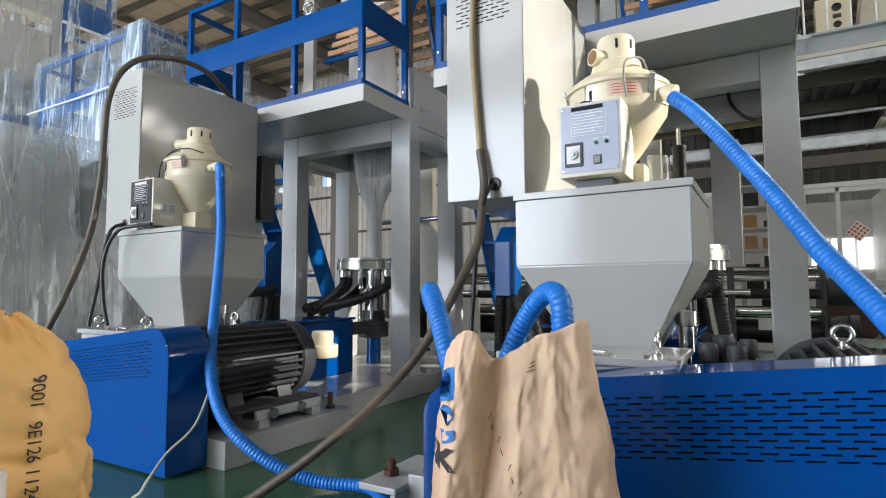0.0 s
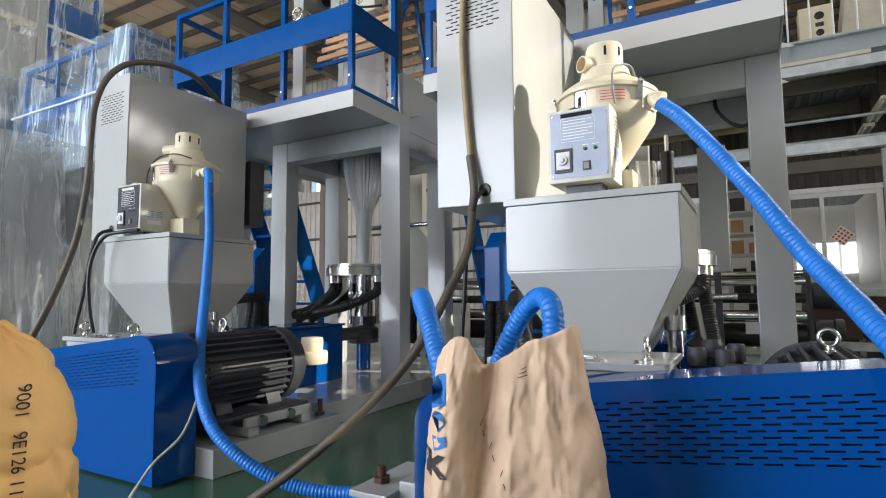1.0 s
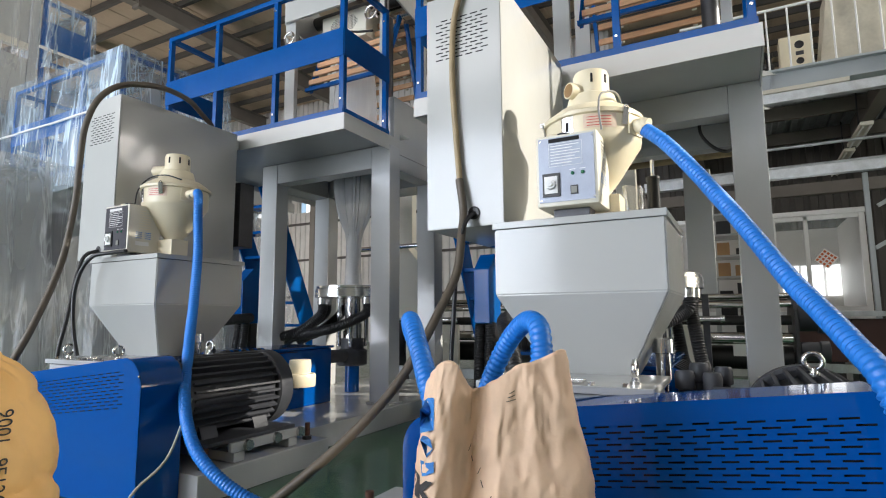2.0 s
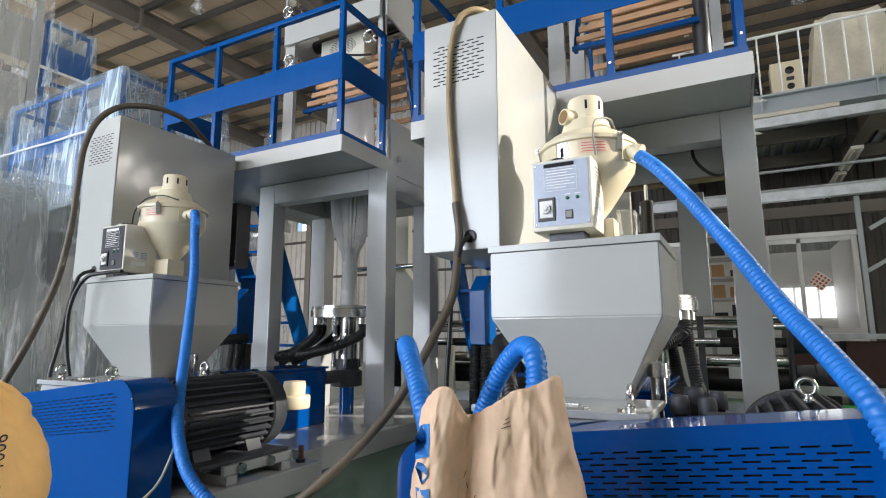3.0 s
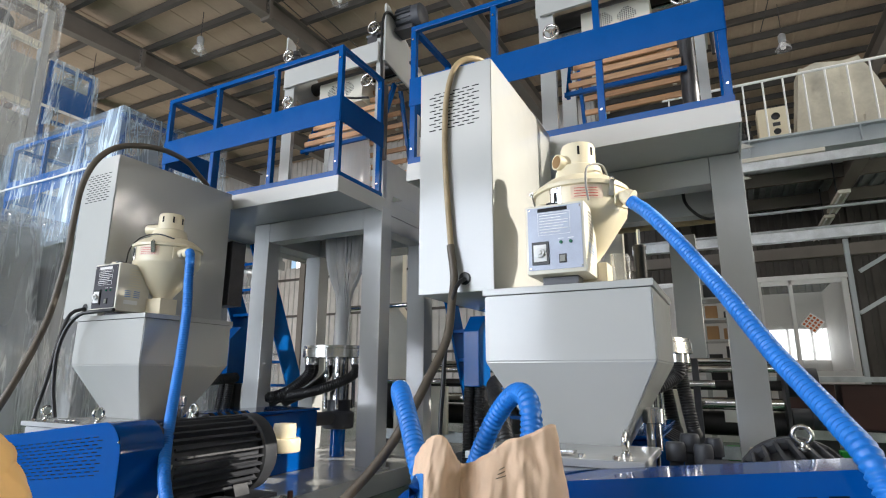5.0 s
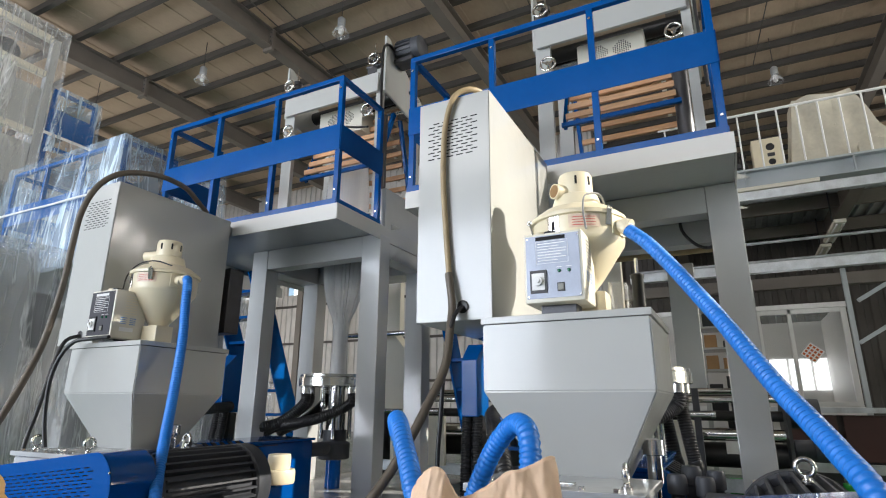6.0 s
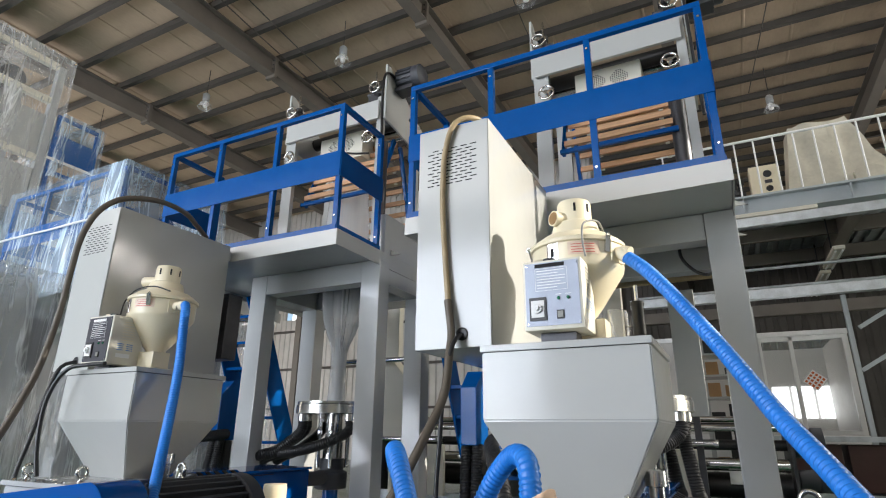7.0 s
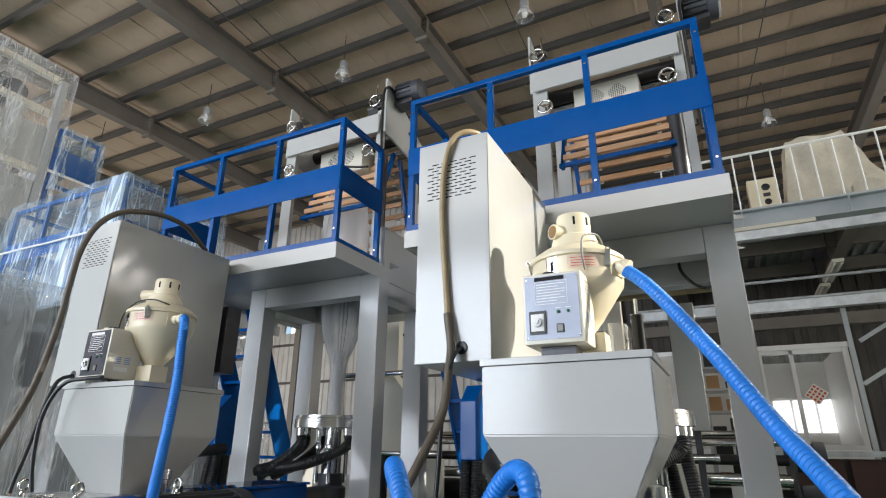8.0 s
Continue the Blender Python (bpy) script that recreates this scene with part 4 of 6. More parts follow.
# ---------------- hopper loaders on the hoppers ----------------
def loader(origin, dark, bshift, stub):
    ox, oy, oz = origin
    t = thing("hopper_loader", origin, "cream vacuum loader with " + ("dark" if dark else "blue-grey") + " control face on the hopper lid", "hopper loader", "hopper loaders")
    c = (ox, oy, 0)
    z = 1.24
    part("base_plate", box(B(), ox - 0.09, ox + 0.13, oy - 0.09, oy + 0.15, z, z + 0.02, 0.003), CREAM, t)
    part("discharge_box", box(B(), ox - 0.02, ox + 0.12, oy - 0.10, oy + 0.02, z + 0.021, z + 0.12, 0.004), CREAM, t)
    part("cone", lathe(B(), ((0.055, z + 0.02), (0.06, z + 0.14), (0.10, z + 0.19), (0.20, z + 0.34), (0.204, z + 0.36), (0.204, z + 0.455)), c, n=48), CREAM, t, smooth=40)
    part("clamp_band", lathe(B(), ((0.206, z + 0.448), (0.216, z + 0.452), (0.216, z + 0.468), (0.206, z + 0.472)), c, n=48), CREAM, t, "brass-tinted clamp ring", smooth=30)
    part("lid", lathe(B(), ((0.208, z + 0.472), (0.20, z + 0.482), (0.155, z + 0.515), (0.115, z + 0.53), (0.11, z + 0.55), (0.10, z + 0.585), (0.092, z + 0.59)), c, n=48), CREAM, t, smooth=40)
    part("motor_head", lathe(B(), ((0.079, z + 0.588), (0.079, z + 0.685), (0.073, z + 0.70), (0.02, z + 0.703)), c, n=36), CREAM, t, smooth=40)
    # black bars painted as shaded openings in the motor head
    for k in range(3):
        a = radians(-75 + 48 * k)
        x, y = ox + 0.0795 * math.cos(a), oy + 0.0795 * math.sin(a)
        part("vent_slot_shade", bar(B(), (x, y, z + 0.635), (x, y, z + 0.675), 0.010, 0.004, up=(math.cos(a), math.sin(a), 0)), BLACKHOLE, t)
    # side outlet on the head
    d = Vector((-0.62, -0.78, 0)) if not dark else Vector((-0.95, -0.3, 0))
    p = Vector((ox, oy, z + 0.605)) + d * 0.05
    q = p + d * (0.075 if not dark else 0.12)
    b_ = tube(B(), [p, q], 0.036, 20, raw=True)
    out_ = part("exhaust_spout", b_, CREAM, t, smooth=40)
    # brown disc closes the spout, coloured as its shaded inside
    part("spout_opening", tube(B(), [q + d * 0.0006, q + d * 0.0012], 0.030, 20, raw=True), mat("spout_shade", (0.22, 0.12, 0.04), 0.6), out_, "shadowy brown spout opening")
    # inlet stub for the hose
    e = Vector(stub).normalized()
    p = Vector((ox, oy, z + 0.405)) + e * 0.19
    part("inlet_stub", tube(B(), [p, p + e * 0.05, p + e * 0.075 + Vector((0, 0, -0.012))], 0.027, 16, raw=True), CREAM, t, smooth=50)
    part("inlet_flange", bar(B(), Vector((ox, oy, z + 0.405)) + e * 0.2035, Vector((ox, oy, z + 0.405)) + e * 0.209, 0.10, 0.085), CREAM, t)
    # toggle latches and name plates
    for ang in ((-158, -40) if not dark else (-60, -140)):
        a = radians(ang)
        u = Vector((math.cos(a), math.sin(a), 0))
        k = part("toggle_latch", bar(B(), Vector((ox, oy, z + 0.40)) + u * 0.207, Vector((ox, oy, z + 0.47)) + u * 0.222, 0.026, 0.008, up=u), CHROME, t, "bright toggle latch")
        part("latch_hook", ring(B(), tuple(Vector((ox, oy, z + 0.47)) + u * 0.222), 0.009, 0.003, "y", 12, 6), CHROME, k)
    a = radians(-72 if not dark else -100)
    def band(a0, a1, z0, z1, r):
        b_ = B()
        n = 10
        lo = [b_.verts.new((ox + r * math.cos(radians(a0 + (a1 - a0) * i / n)), oy + r * math.sin(radians(a0 + (a1 - a0) * i / n)), z0)) for i in range(n + 1)]
        hi = [b_.verts.new((v.co.x, v.co.y, z1)) for v in lo]
        for i in range(n):
            b_.faces.new((lo[i], lo[i + 1], hi[i + 1], hi[i]))
        return b_
    part("rating_plate", band(-88, -50, z + 0.385, z + 0.445, 0.2052), mat("red_white_sticker", (0.66, 0.52, 0.40), 0.5, 0, 0.12, 40), t, "faded red and white sticker")
    for k in range(4):
        part("printed_line", band(-84, -56, z + 0.394 + k * 0.012, z + 0.397 + k * 0.012, 0.2058), RED, t)
    part("name_plate", band(-116, -100, z + 0.36, z + 0.45, 0.2055), CHROME, t, "bright metal plate with a keyhole")
    # dark band coloured as the shade inside the keyhole
    part("keyhole", band(-110, -106, z + 0.385, z + 0.425, 0.2062), BLACKHOLE, t)
    # thin lead over the lid
    pts = [(ox + 0.08, oy - 0.20, z + 0.37), (ox + 0.075, oy - 0.215, z + 0.45), (ox + 0.08, oy - 0.18, z + 0.53), (ox + 0.12, oy - 0.07, z + 0.565), (ox + 0.125, oy + 0.05, z + 0.53)]
    if dark:
        pts = [(ox - 0.06, oy - 0.24, z + 0.34), (ox - 0.10, oy - 0.20, z + 0.44), (ox - 0.06, oy - 0.16, z + 0.52), (ox + 0.06, oy - 0.13, z + 0.535), (ox + 0.17, oy - 0.09, z + 0.50)]
    part("sensor_lead", tube(B(), pts, 0.0045, 8, 0.02), mat("grey_lead", (0.2, 0.2, 0.19), 0.5) if not dark else BLACK, t, smooth=60)
    # control box
    bx0, bx1, by0, by1, bz0, bz1 = ox + bshift, ox + bshift + 0.248, oy - 0.30, oy - 0.085, z + (0.028 if dark else 0.05), z + (0.328 if dark else 0.345)
    cb = part("control_box", box(B(), bx0, bx1, by0, by1, bz0, bz1, 0.01), CREAM_DIM, t, smooth=30)
    # dark colour puts the shade under the control box into the foot
    part("mount_foot", box(B(), bx0 + 0.05, bx1 - 0.05, oy - 0.24, oy - 0.15, z, bz0 - 0.001, 0.003), DARKSTEEL, cb)
    fp = FACEPLATE_DARK if dark else FACEPLATE
    part("faceplate", box(B(), bx0 + 0.012, bx1 - 0.012, by0 - 0.003, by0 - 0.0005, bz0 + 0.018, bz1 - 0.012), fp, cb, "dark speckled control face" if dark else "brushed blue-grey control face")
    yf = by0 - 0.0035
    def plate(name, x0, x1, z0, z1, m, d=0.003, label=""):
        return part(name, box(B(), bx0 + x0, bx0 + x1, yf - d, yf, bz0 + z0, bz0 + z1), m, cb, label)
    plate("title_bar", 0.055, 0.18, 0.262, 0.278, BLACKHOLE if not dark else PAPER, 0.0008)
    for k in range(7):
        w = (0.115, 0.09, 0.12, 0.118, 0.10, 0.12, 0.085)[k]
        plate("printed_line", 0.062, 0.062 + w, 0.245 - k * 0.012, 0.2485 - k * 0.012, PAPER, 0.0006)
    for zz in (0.162, 0.256):
        plate("printed_frame", 0.055, 0.19, zz, zz + 0.0015, PAPER, 0.0006)
    for xx in (0.055, 0.1885):
        plate("printed_frame", xx, xx + 0.0015, 0.162, 0.2575, PAPER, 0.0006)
    plate("timer_frame", 0.028, 0.098, 0.04, 0.135, BLACK, 0.006)
    plate("timer_face", 0.036, 0.090, 0.052, 0.122, PAPER, 0.009, "white timer face")
    part("timer_knob", lathe(B(), ((0.020, -0.012), (0.019, -0.020), (0.010, -0.021), (0.009, -0.027)), (bx0 + 0.063, yf, bz0 + 0.088), "y", 24), WHITE, cb, "white timer knob", smooth=40)
    for xx in (0.150, 0.190):
        part("indicator", lathe(B(), ((0.007, 0), (0.007, -0.005), (0.004, -0.007)), (bx0 + xx, yf, bz0 + 0.127), "y", 14), LEDGREEN, cb, "small green indicator lamp", smooth=40)
        plate("indicator_caption", xx - 0.012, xx + 0.012, 0.142, 0.1445, PAPER, 0.0006)
    plate("switch_frame", 0.140, 0.170, 0.042, 0.078, BLACK, 0.003)
    plate("rocker_switch", 0.144, 0.166, 0.047, 0.073, mat("switch_grey", (0.22, 0.22, 0.19), 0.4), 0.006, "grey rocker switch")
    for xx in (0.02, 0.232):
        for zz in (0.027, 0.272):
            part("screw", lathe(B(), ((0.004, 0), (0.003, -0.002)), (bx0 + xx, yf, bz0 + zz), "y", 8), CHROME, cb)
    # black strips painted as shaded vents; cream on the dark-faced loader
    for k in range(8):
        y0 = by0 + 0.05 + k * 0.014
        part("side_vent", box(B(), bx1 - 0.0005, bx1 + 0.0008, by0 + 0.07, by0 + 0.15, bz0 + 0.15 + k * 0.016, bz0 + 0.154 + k * 0.016), BLACKHOLE if not dark else CREAM, cb)
    for k in range(4):
        for j in range(2):
            part("side_caption", box(B(), bx1 - 0.0005, bx1 + 0.0008, by0 + 0.05 + j * 0.06, by0 + 0.09 + j * 0.06, bz0 + 0.09 + k * 0.012, bz0 + 0.094 + k * 0.012), INK_BLUE, cb)
    part("side_label", box(B(), bx1 - 0.0005, bx1 + 0.0006, by0 + 0.05, by0 + 0.14, bz0 + 0.045, bz0 + 0.07), PAPER, cb, "small white side label")
    for xx in (0.045, 0.09):
        part("cable_gland", lathe(B(), ((0.02, 0), (0.02, 0.018), (0.028, 0.02), (0.028, 0.03)), (bx0 + xx, by0 + 0.1, bz1), n=14), CREAM if xx < 0.06 else BLACK, cb, smooth=40)
    return t

loader((-0.553, 2.46, 1.24), False, -0.168, (0.93, -0.36, 0))
loader((-0.53 + D1.x, 2.43 + D1.y, 1.24), True, -0.268, (0.97, -0.25, 0))

# rubber grip and bagged item behind the first loader
t = thing("rubber_grip_handle", (-0.335, 2.65, 1.239), "black rubber grip on a steel rod, standing on the hopper lid", "handle")
part("grip", lathe(B(), ((0.030, 0.0), (0.030, 0.01), (0.027, 0.22), (0.031, 0.225), (0.031, 0.24), (0.02, 0.245)), (-0.335, 2.65, 1.239), n=20), BLACK, t, smooth=40)
part("rod", lathe(B(), ((0.009, 0.245), (0.009, 0.32)), (-0.335, 2.65, 1.239), n=10), CHROME, t, smooth=40)
t = thing("bagged_bracket", (-0.40, 2.62, 1.239), "clear plastic bag over a small bracket on the lid", "plastic bag")
b_ = box(B(), -0.46, -0.375, 2.57, 2.69, 1.239, 1.44, 0.02)
bmesh.ops.subdivide_edges(b_, edges=list(b_.edges), cuts=3, use_grid_fill=True)
for v in b_.verts:
    v.co += Vector(noise.noise_vector(v.co * 30)) * 0.01
part("bag", b_, FILM_MILKY, t, smooth=40)

# ---------------- copies of the line ----------------
for t in list(LINE):
    if t.name == "film_tube":
        t.location += D1
        continue
    copy_thing(t, Matrix.Translation(t.location + D1))
WRAPPED = ("extruder_plinth", "control_cabinet", "tower_frame", "guard_rail", "feed_hopper")
for t in list(LINE):
    if t.name in WRAPPED:
        copy_thing(t, Matrix.Translation(t.location + 2 * D1))
for t in list(LINE):
    if t.name in ("tower_frame", "guard_rail"):
        copy_thing(t, Matrix.Translation(t.location + 3 * D1))

# ---------------- hoses and cables ----------------
def line_thing(name, pts, r, material, label, category, ridge=0.0, step=0.03, n=10, period=2):
    t = thing(name, pts[len(pts) // 2], label, category)
    part("run", tube(B(), pts, r, n, step, ridge, period=period), material, t, smooth=70)
    if category == "hose":
        path = smooth_path(pts, 0.01)
        part("end_cuff", tube(B(), path[:5], r * 1.12, 18, raw=True), CREAM if pts[0][2] > 1.2 else HOSE, t, "smooth hose end cuff", smooth=40)
        part("end_cuff", tube(B(), path[-6:], r * 1.12, 18, raw=True), HOSE, t, "smooth hose end cuff", smooth=40)
    return t

line_thing("suction_hose", [(-0.345, 2.375, 1.645), (-0.317, 2.365, 1.614), (-0.243, 2.322, 1.536), (-0.154, 2.246, 1.41), (-0.067, 2.135, 1.268), (0.008, 2.016, 1.138), (0.103, 1.832, 0.956), (0.158, 1.698, 0.863), (0.199, 1.577, 0.788), (0.239, 1.458, 0.696), (0.29, 1.40, 0.45), (0.30, 1.38, 0.06)], 0.0265, HOSE, "bright blue ribbed suction hose slanting from the loader", "hose", 0.085, 0.0046, 20, 4)
line_thing("suction_hose", [(-3.03, 2.31, 1.640), (-2.985, 2.30, 1.640), (-2.955, 2.285, 1.60), (-2.939, 2.278, 1.467), (-2.877, 2.241, 1.247), (-2.766, 2.145, 0.966), (-2.58, 1.985, 0.716), (-2.369, 1.813, 0.509), (-2.22, 1.727, 0.375), (-2.091, 1.696, 0.265), (-1.944, 1.721, 0.163), (-1.807, 1.785, 0.085), (-1.679, 1.86, 0.04), (-1.48, 1.93, 0.03), (-1.30, 1.80, 0.03)], 0.0265, HOSE, "bright blue ribbed suction hose curving down to the floor", "hose", 0.055, 0.0040, 18, 4)
line_thing("suction_hose", [(-0.78, 1.56, 0.30), (-0.86, 1.58, 0.52), (-0.91, 1.585, 0.67), (-0.935, 1.56, 0.77), (-0.935, 1.53, 0.82), (-0.905, 1.477, 0.846), (-0.862, 1.423, 0.828), (-0.793, 1.350, 0.755), (-0.723, 1.278, 0.668), (-0.666, 1.25, 0.557), (-0.60, 1.27, 0.40)], 0.0265, HOSE, "bright blue ribbed hose arching into the open sack", "hose", 0.055, 0.0040, 18, 4)
line_thing("suction_hose", [(-0.86, 1.60, 0.33), (-0.73, 1.574, 0.568), (-0.658, 1.546, 0.707), (-0.596, 1.516, 0.794), (-0.532, 1.469, 0.841), (-0.48, 1.407, 0.832), (-0.46, 1.376, 0.783), (-0.454, 1.345, 0.676), (-0.46, 1.33, 0.45)], 0.0265, HOSE, "bright blue ribbed hose hooked into the open sack", "hose", 0.055, 0.0040, 18, 4)
line_thing("power_cable", [(-0.93, 2.75, 2.408), (-0.94, 2.5, 2.425), (-0.99, 2.30, 2.44), (-1.07, 2.222, 2.39), (-1.12, 2.218, 2.25), (-1.133, 2.218, 2.08), (-1.132, 2.218, 1.90), (-1.115, 2.218, 1.65), (-1.098, 2.216, 1.45)], 0.014, CABLE_TAN, "tan power cable hanging down the cabinet face", "cable")
line_thing("power_cable", [(-1.10, 2.213, 1.47), (-1.075, 2.20, 1.32), (-1.07, 2.17, 1.22), (-1.06, 2.10, 1.042), (-1.09, 2.00, 0.88), (-1.135, 1.91, 0.726), (-1.199, 1.821, 0.579), (-1.304, 1.714, 0.429), (-1.434, 1.615, 0.292), (-1.566, 1.523, 0.175), (-1.692, 1.429, 0.08), (-1.83, 1.32, 0.03), (-2.1, 1.15, 0.02)], 0.0185, CABLE, "thick brown-grey sleeved cable sagging to the floor", "cable")
line_thing("control_cable", [(-1.04, 2.234, 1.313), (-1.045, 2.19, 1.29), (-1.062, 2.16, 1.22), (-1.089, 2.149, 1.027), (-1.107, 2.155, 0.834), (-1.124, 2.162, 0.641), (-1.13, 2.16, 0.15)], 0.010, BLACK, "black control cable dropping from the cabinet grommet", "cable")
line_thing("power_cable", [(-3.70, 2.95, 2.405), (-3.62, 2.78, 2.44), (-3.50, 2.58, 2.45), (-3.42, 2.34, 2.43), (-3.40, 2.15, 2.385), (-3.44, 2.02, 2.33), (-3.48, 1.93, 2.215), (-3.52, 1.89, 2.04), (-3.53, 1.88, 1.82), (-3.52, 1.865, 1.56), (-3.49, 1.81, 1.24), (-3.46, 1.74, 1.03), (-3.42, 1.64, 0.81), (-3.44, 1.57, 0.63), (-3.49, 1.50, 0.427), (-3.55, 1.42, 0.15), (-3.65, 1.35, 0.02)], 0.019, CABLE, "thick brown-grey cable looping over the cabinet to the floor", "cable")
line_thing("control_cable", [(-3.80, 2.18, 1.313), (-3.81, 2.10, 1.27), (-3.80, 2.05, 1.12), (-3.74, 1.98, 0.85), (-3.70, 1.92, 0.60), (-3.66, 1.90, 0.2)], 0.012, BLACK, "black control cable hanging from the cabinet grommet", "cable")
line_thing("control_cable", [(-3.25, 2.03, 1.262), (-3.40, 2.02, 1.258), (-3.52, 1.99, 1.24), (-3.58, 1.96, 1.15), (-3.60, 1.94, 1.0), (-3.58, 1.94, 0.8), (-3.54, 1.95, 0.64)], 0.012, BLACK, "black cable draped off the hopper edge", "cable")
line_thing("thin_wire", [(-2.60, 2.12, 0.70), (-2.57, 2.06, 0.57), (-2.30, 1.77, 0.415), (-2.215, 1.625, 0.262), (-2.245, 1.515, 0.163), (-2.245, 1.43, 0.07), (-2.28, 1.39, 0.01), (-2.45, 1.3, 0.008)], 0.006, WIRE, "pale thin earth wire from the motor eye to the floor", "wire")

# ---------------- paper sacks ----------------
from mathutils.bvhtree import BVHTree

def sack_grid(loop_fn, nu, nv, close_bottom=True):
    b_ = B()
    rows = []
    for j in range(nv + 1):
        rows.append([b_.verts.new(loop_fn(i / nu, j / nv)) for i in range(nu)])
    for a, c in zip(rows, rows[1:]):
        for i in range(nu):
            b_.faces.new((a[i], a[(i + 1) % nu], c[(i + 1) % nu], c[i]))
    if close_bottom:
        b_.faces.new(list(reversed(rows[0])))
    return b_

RIGHT, AWAY = Vector((0.866, 0.5, 0)), Vector((-0.5, 0.866, 0))
def closed_spline(pts, s):
    n = len(pts)
    f = s * n
    i = int(f) % n
    t = f - int(f)
    p0, p1, p2, p3 = (Vector(pts[(i + k - 1) % n]) for k in range(4))
    return 0.5 * (2 * p1 + (p2 - p0) * t + (2 * p0 - 5 * p1 + 4 * p2 - p3) * t * t + (3 * p1 - p0 - 3 * p2 + p3) * t ** 3)

SC = Vector((-0.498, 1.225, 0))
TOP = [(-0.172, 0.05, 0.715), (-0.150, 0.0, 0.748), (-0.115, -0.015, 0.752), (-0.078, 0.02, 0.70), (-0.06, 0.035, 0.69), (-0.02, 0.01, 0.715), (0.03, 0.0, 0.745), (0.08, -0.005, 0.758), (0.135, 0.01, 0.775), (0.150, 0.07, 0.74), (0.09, 0.15, 0.66), (-0.02, 0.17, 0.62), (-0.12, 0.15, 0.64), (-0.17, 0.10, 0.68)]
BOT = [(-0.25, 0.06, 0), (-0.24, -0.01, 0), (-0.21, -0.06, 0), (-0.14, -0.05, 0), (-0.10, -0.04, 0), (-0.03, -0.06, 0), (0.06, -0.07, 0), (0.14, -0.07, 0), (0.235, -0.03, 0), (0.25, 0.10, 0), (0.16, 0.22, 0), (-0.02, 0.24, 0), (-0.17, 0.22, 0), (-0.24, 0.15, 0)]
def open_sack(s, v):
    a, c = closed_spline(TOP, s), closed_spline(BOT, s)
    k = v ** 1.25
    p = c.lerp(a, k)
    z = a.z * v + 0.002
    q = SC + RIGHT * p.x + AWAY * p.y
    w = noise.noise_vector(Vector((s * 16, v * 5, 3.1))) * 0.008 + noise.noise_vector(Vector((s * 70, v * 34, 1.7))) * 0.0022
    n3 = noise.noise(Vector((s * 22 + v * 3, v * 8, 4.4)))
    n4 = noise.noise(Vector((s * 46 - v * 6, v * 17, 9.4)))
    w += (RIGHT * 0.3 - AWAY) * (0.010 * (0.5 - abs(n3)) + 0.006 * (0.5 - abs(n4)))
    crease = 0.012 * math.sin(v * 9 + 5 * noise.noise(Vector((s * 6, v * 3, 0))))
    q += Vector((w.x, w.y, 0)) + AWAY * (crease * 0.6 * (1 - abs(2 * v - 1)))
    return Vector((q.x, q.y, max(0.002, z + w.z * 0.5 * v)))
t = thing("open_paper_sack", tuple(SC), "crumpled pale kraft paper sack, open, standing on the floor", "paper sack")
b_ = sack_grid(open_sack, 160, 90)
SACK_BVH = BVHTree.FromBMesh(b_)
sack = part("paper_wall", b_, KRAFT, t, smooth=75)
sack.modifiers.new("thickness", "SOLIDIFY").thickness = 0.0015

def printed(name, flat, origin, along, upward, tree, material, parent, label="", into=AWAY):
    """Lays flat 2D artwork (bmesh in its own x, y) on the sack's face, following the creases."""
    along, upward = Vector(along).normalized(), Vector(upward).normalized()
    bmesh.ops.triangulate(flat, faces=flat.faces)
    bmesh.ops.subdivide_edges(flat, edges=[e for e in flat.edges if e.calc_length() > 0.008], cuts=3)
    for v in flat.verts:
        p = Vector(origin) + along * v.co.x + upward * v.co.y
        hit, nrm, _, _ = tree.ray_cast(p - into * 0.5, into)
        v.co = (hit if hit else p) - into * 0.0045
    return part(name, flat, material, parent, label)

def lettering(body, size, bold=0.0):
    cu = bpy.data.curves.new("lettering", "FONT")
    cu.body, cu.size, cu.offset = body, size, bold
    ob = bpy.data.objects.new("lettering", cu)
    scene.collection.objects.link(ob)
    me = ob.to_mesh()
    b_ = B()
    b_.from_mesh(me)
    ob.to_mesh_clear()
    bpy.data.objects.remove(ob)
    for v in b_.verts:
        v.co.z = 0
    return b_

def blot(pts):
    b_ = B()
    b_.faces.new([b_.verts.new((x, y, 0)) for x, y in pts])
    return b_

UPZ = Vector((0, 0, 1))
def sack_at(u, z):
    return SC + RIGHT * u + UPZ * z
printed("letter", lettering("K", 0.060, 0.003), sack_at(-0.206, 0.462), RIGHT, UPZ, SACK_BVH, INK, t, "black printed letter")
for k, pts in enumerate((((0, 0), (0.03, 0.01), (0.032, 0.075), (0.018, 0.07), (0.0, 0.05)), ((0.0, -0.015), (0.014, -0.05), (0.028, -0.03), (0.022, -0.01)), ((0.0, -0.065), (0.03, -0.055), (0.03, -0.075), (0.004, -0.09)))):
    printed("printed_emblem", blot(pts), sack_at(-0.192, 0.60), RIGHT, UPZ, SACK_BVH, INK_BLUE, t, "blue printed emblem patch")
printed("printed_mark", blot(((0, 0), (0.02, 0.0), (0.018, 0.018), (0.003, 0.02))), sack_at(-0.185, 0.385), RIGHT, UPZ, SACK_BVH, INK_GREEN, t, "small green printed mark")
for k in range(9):
    u, z = -0.085 + 0.010 * k, 0.56 - 0.026 * k
    printed("scribbled_stroke", blot(((0, 0), (0.0018, 0.0006), (0.008 - 0.010 * (k % 2), 0.014), (0.0062 - 0.010 * (k % 2), 0.014))), sack_at(u, z), RIGHT, UPZ, SACK_BVH, INK, t)
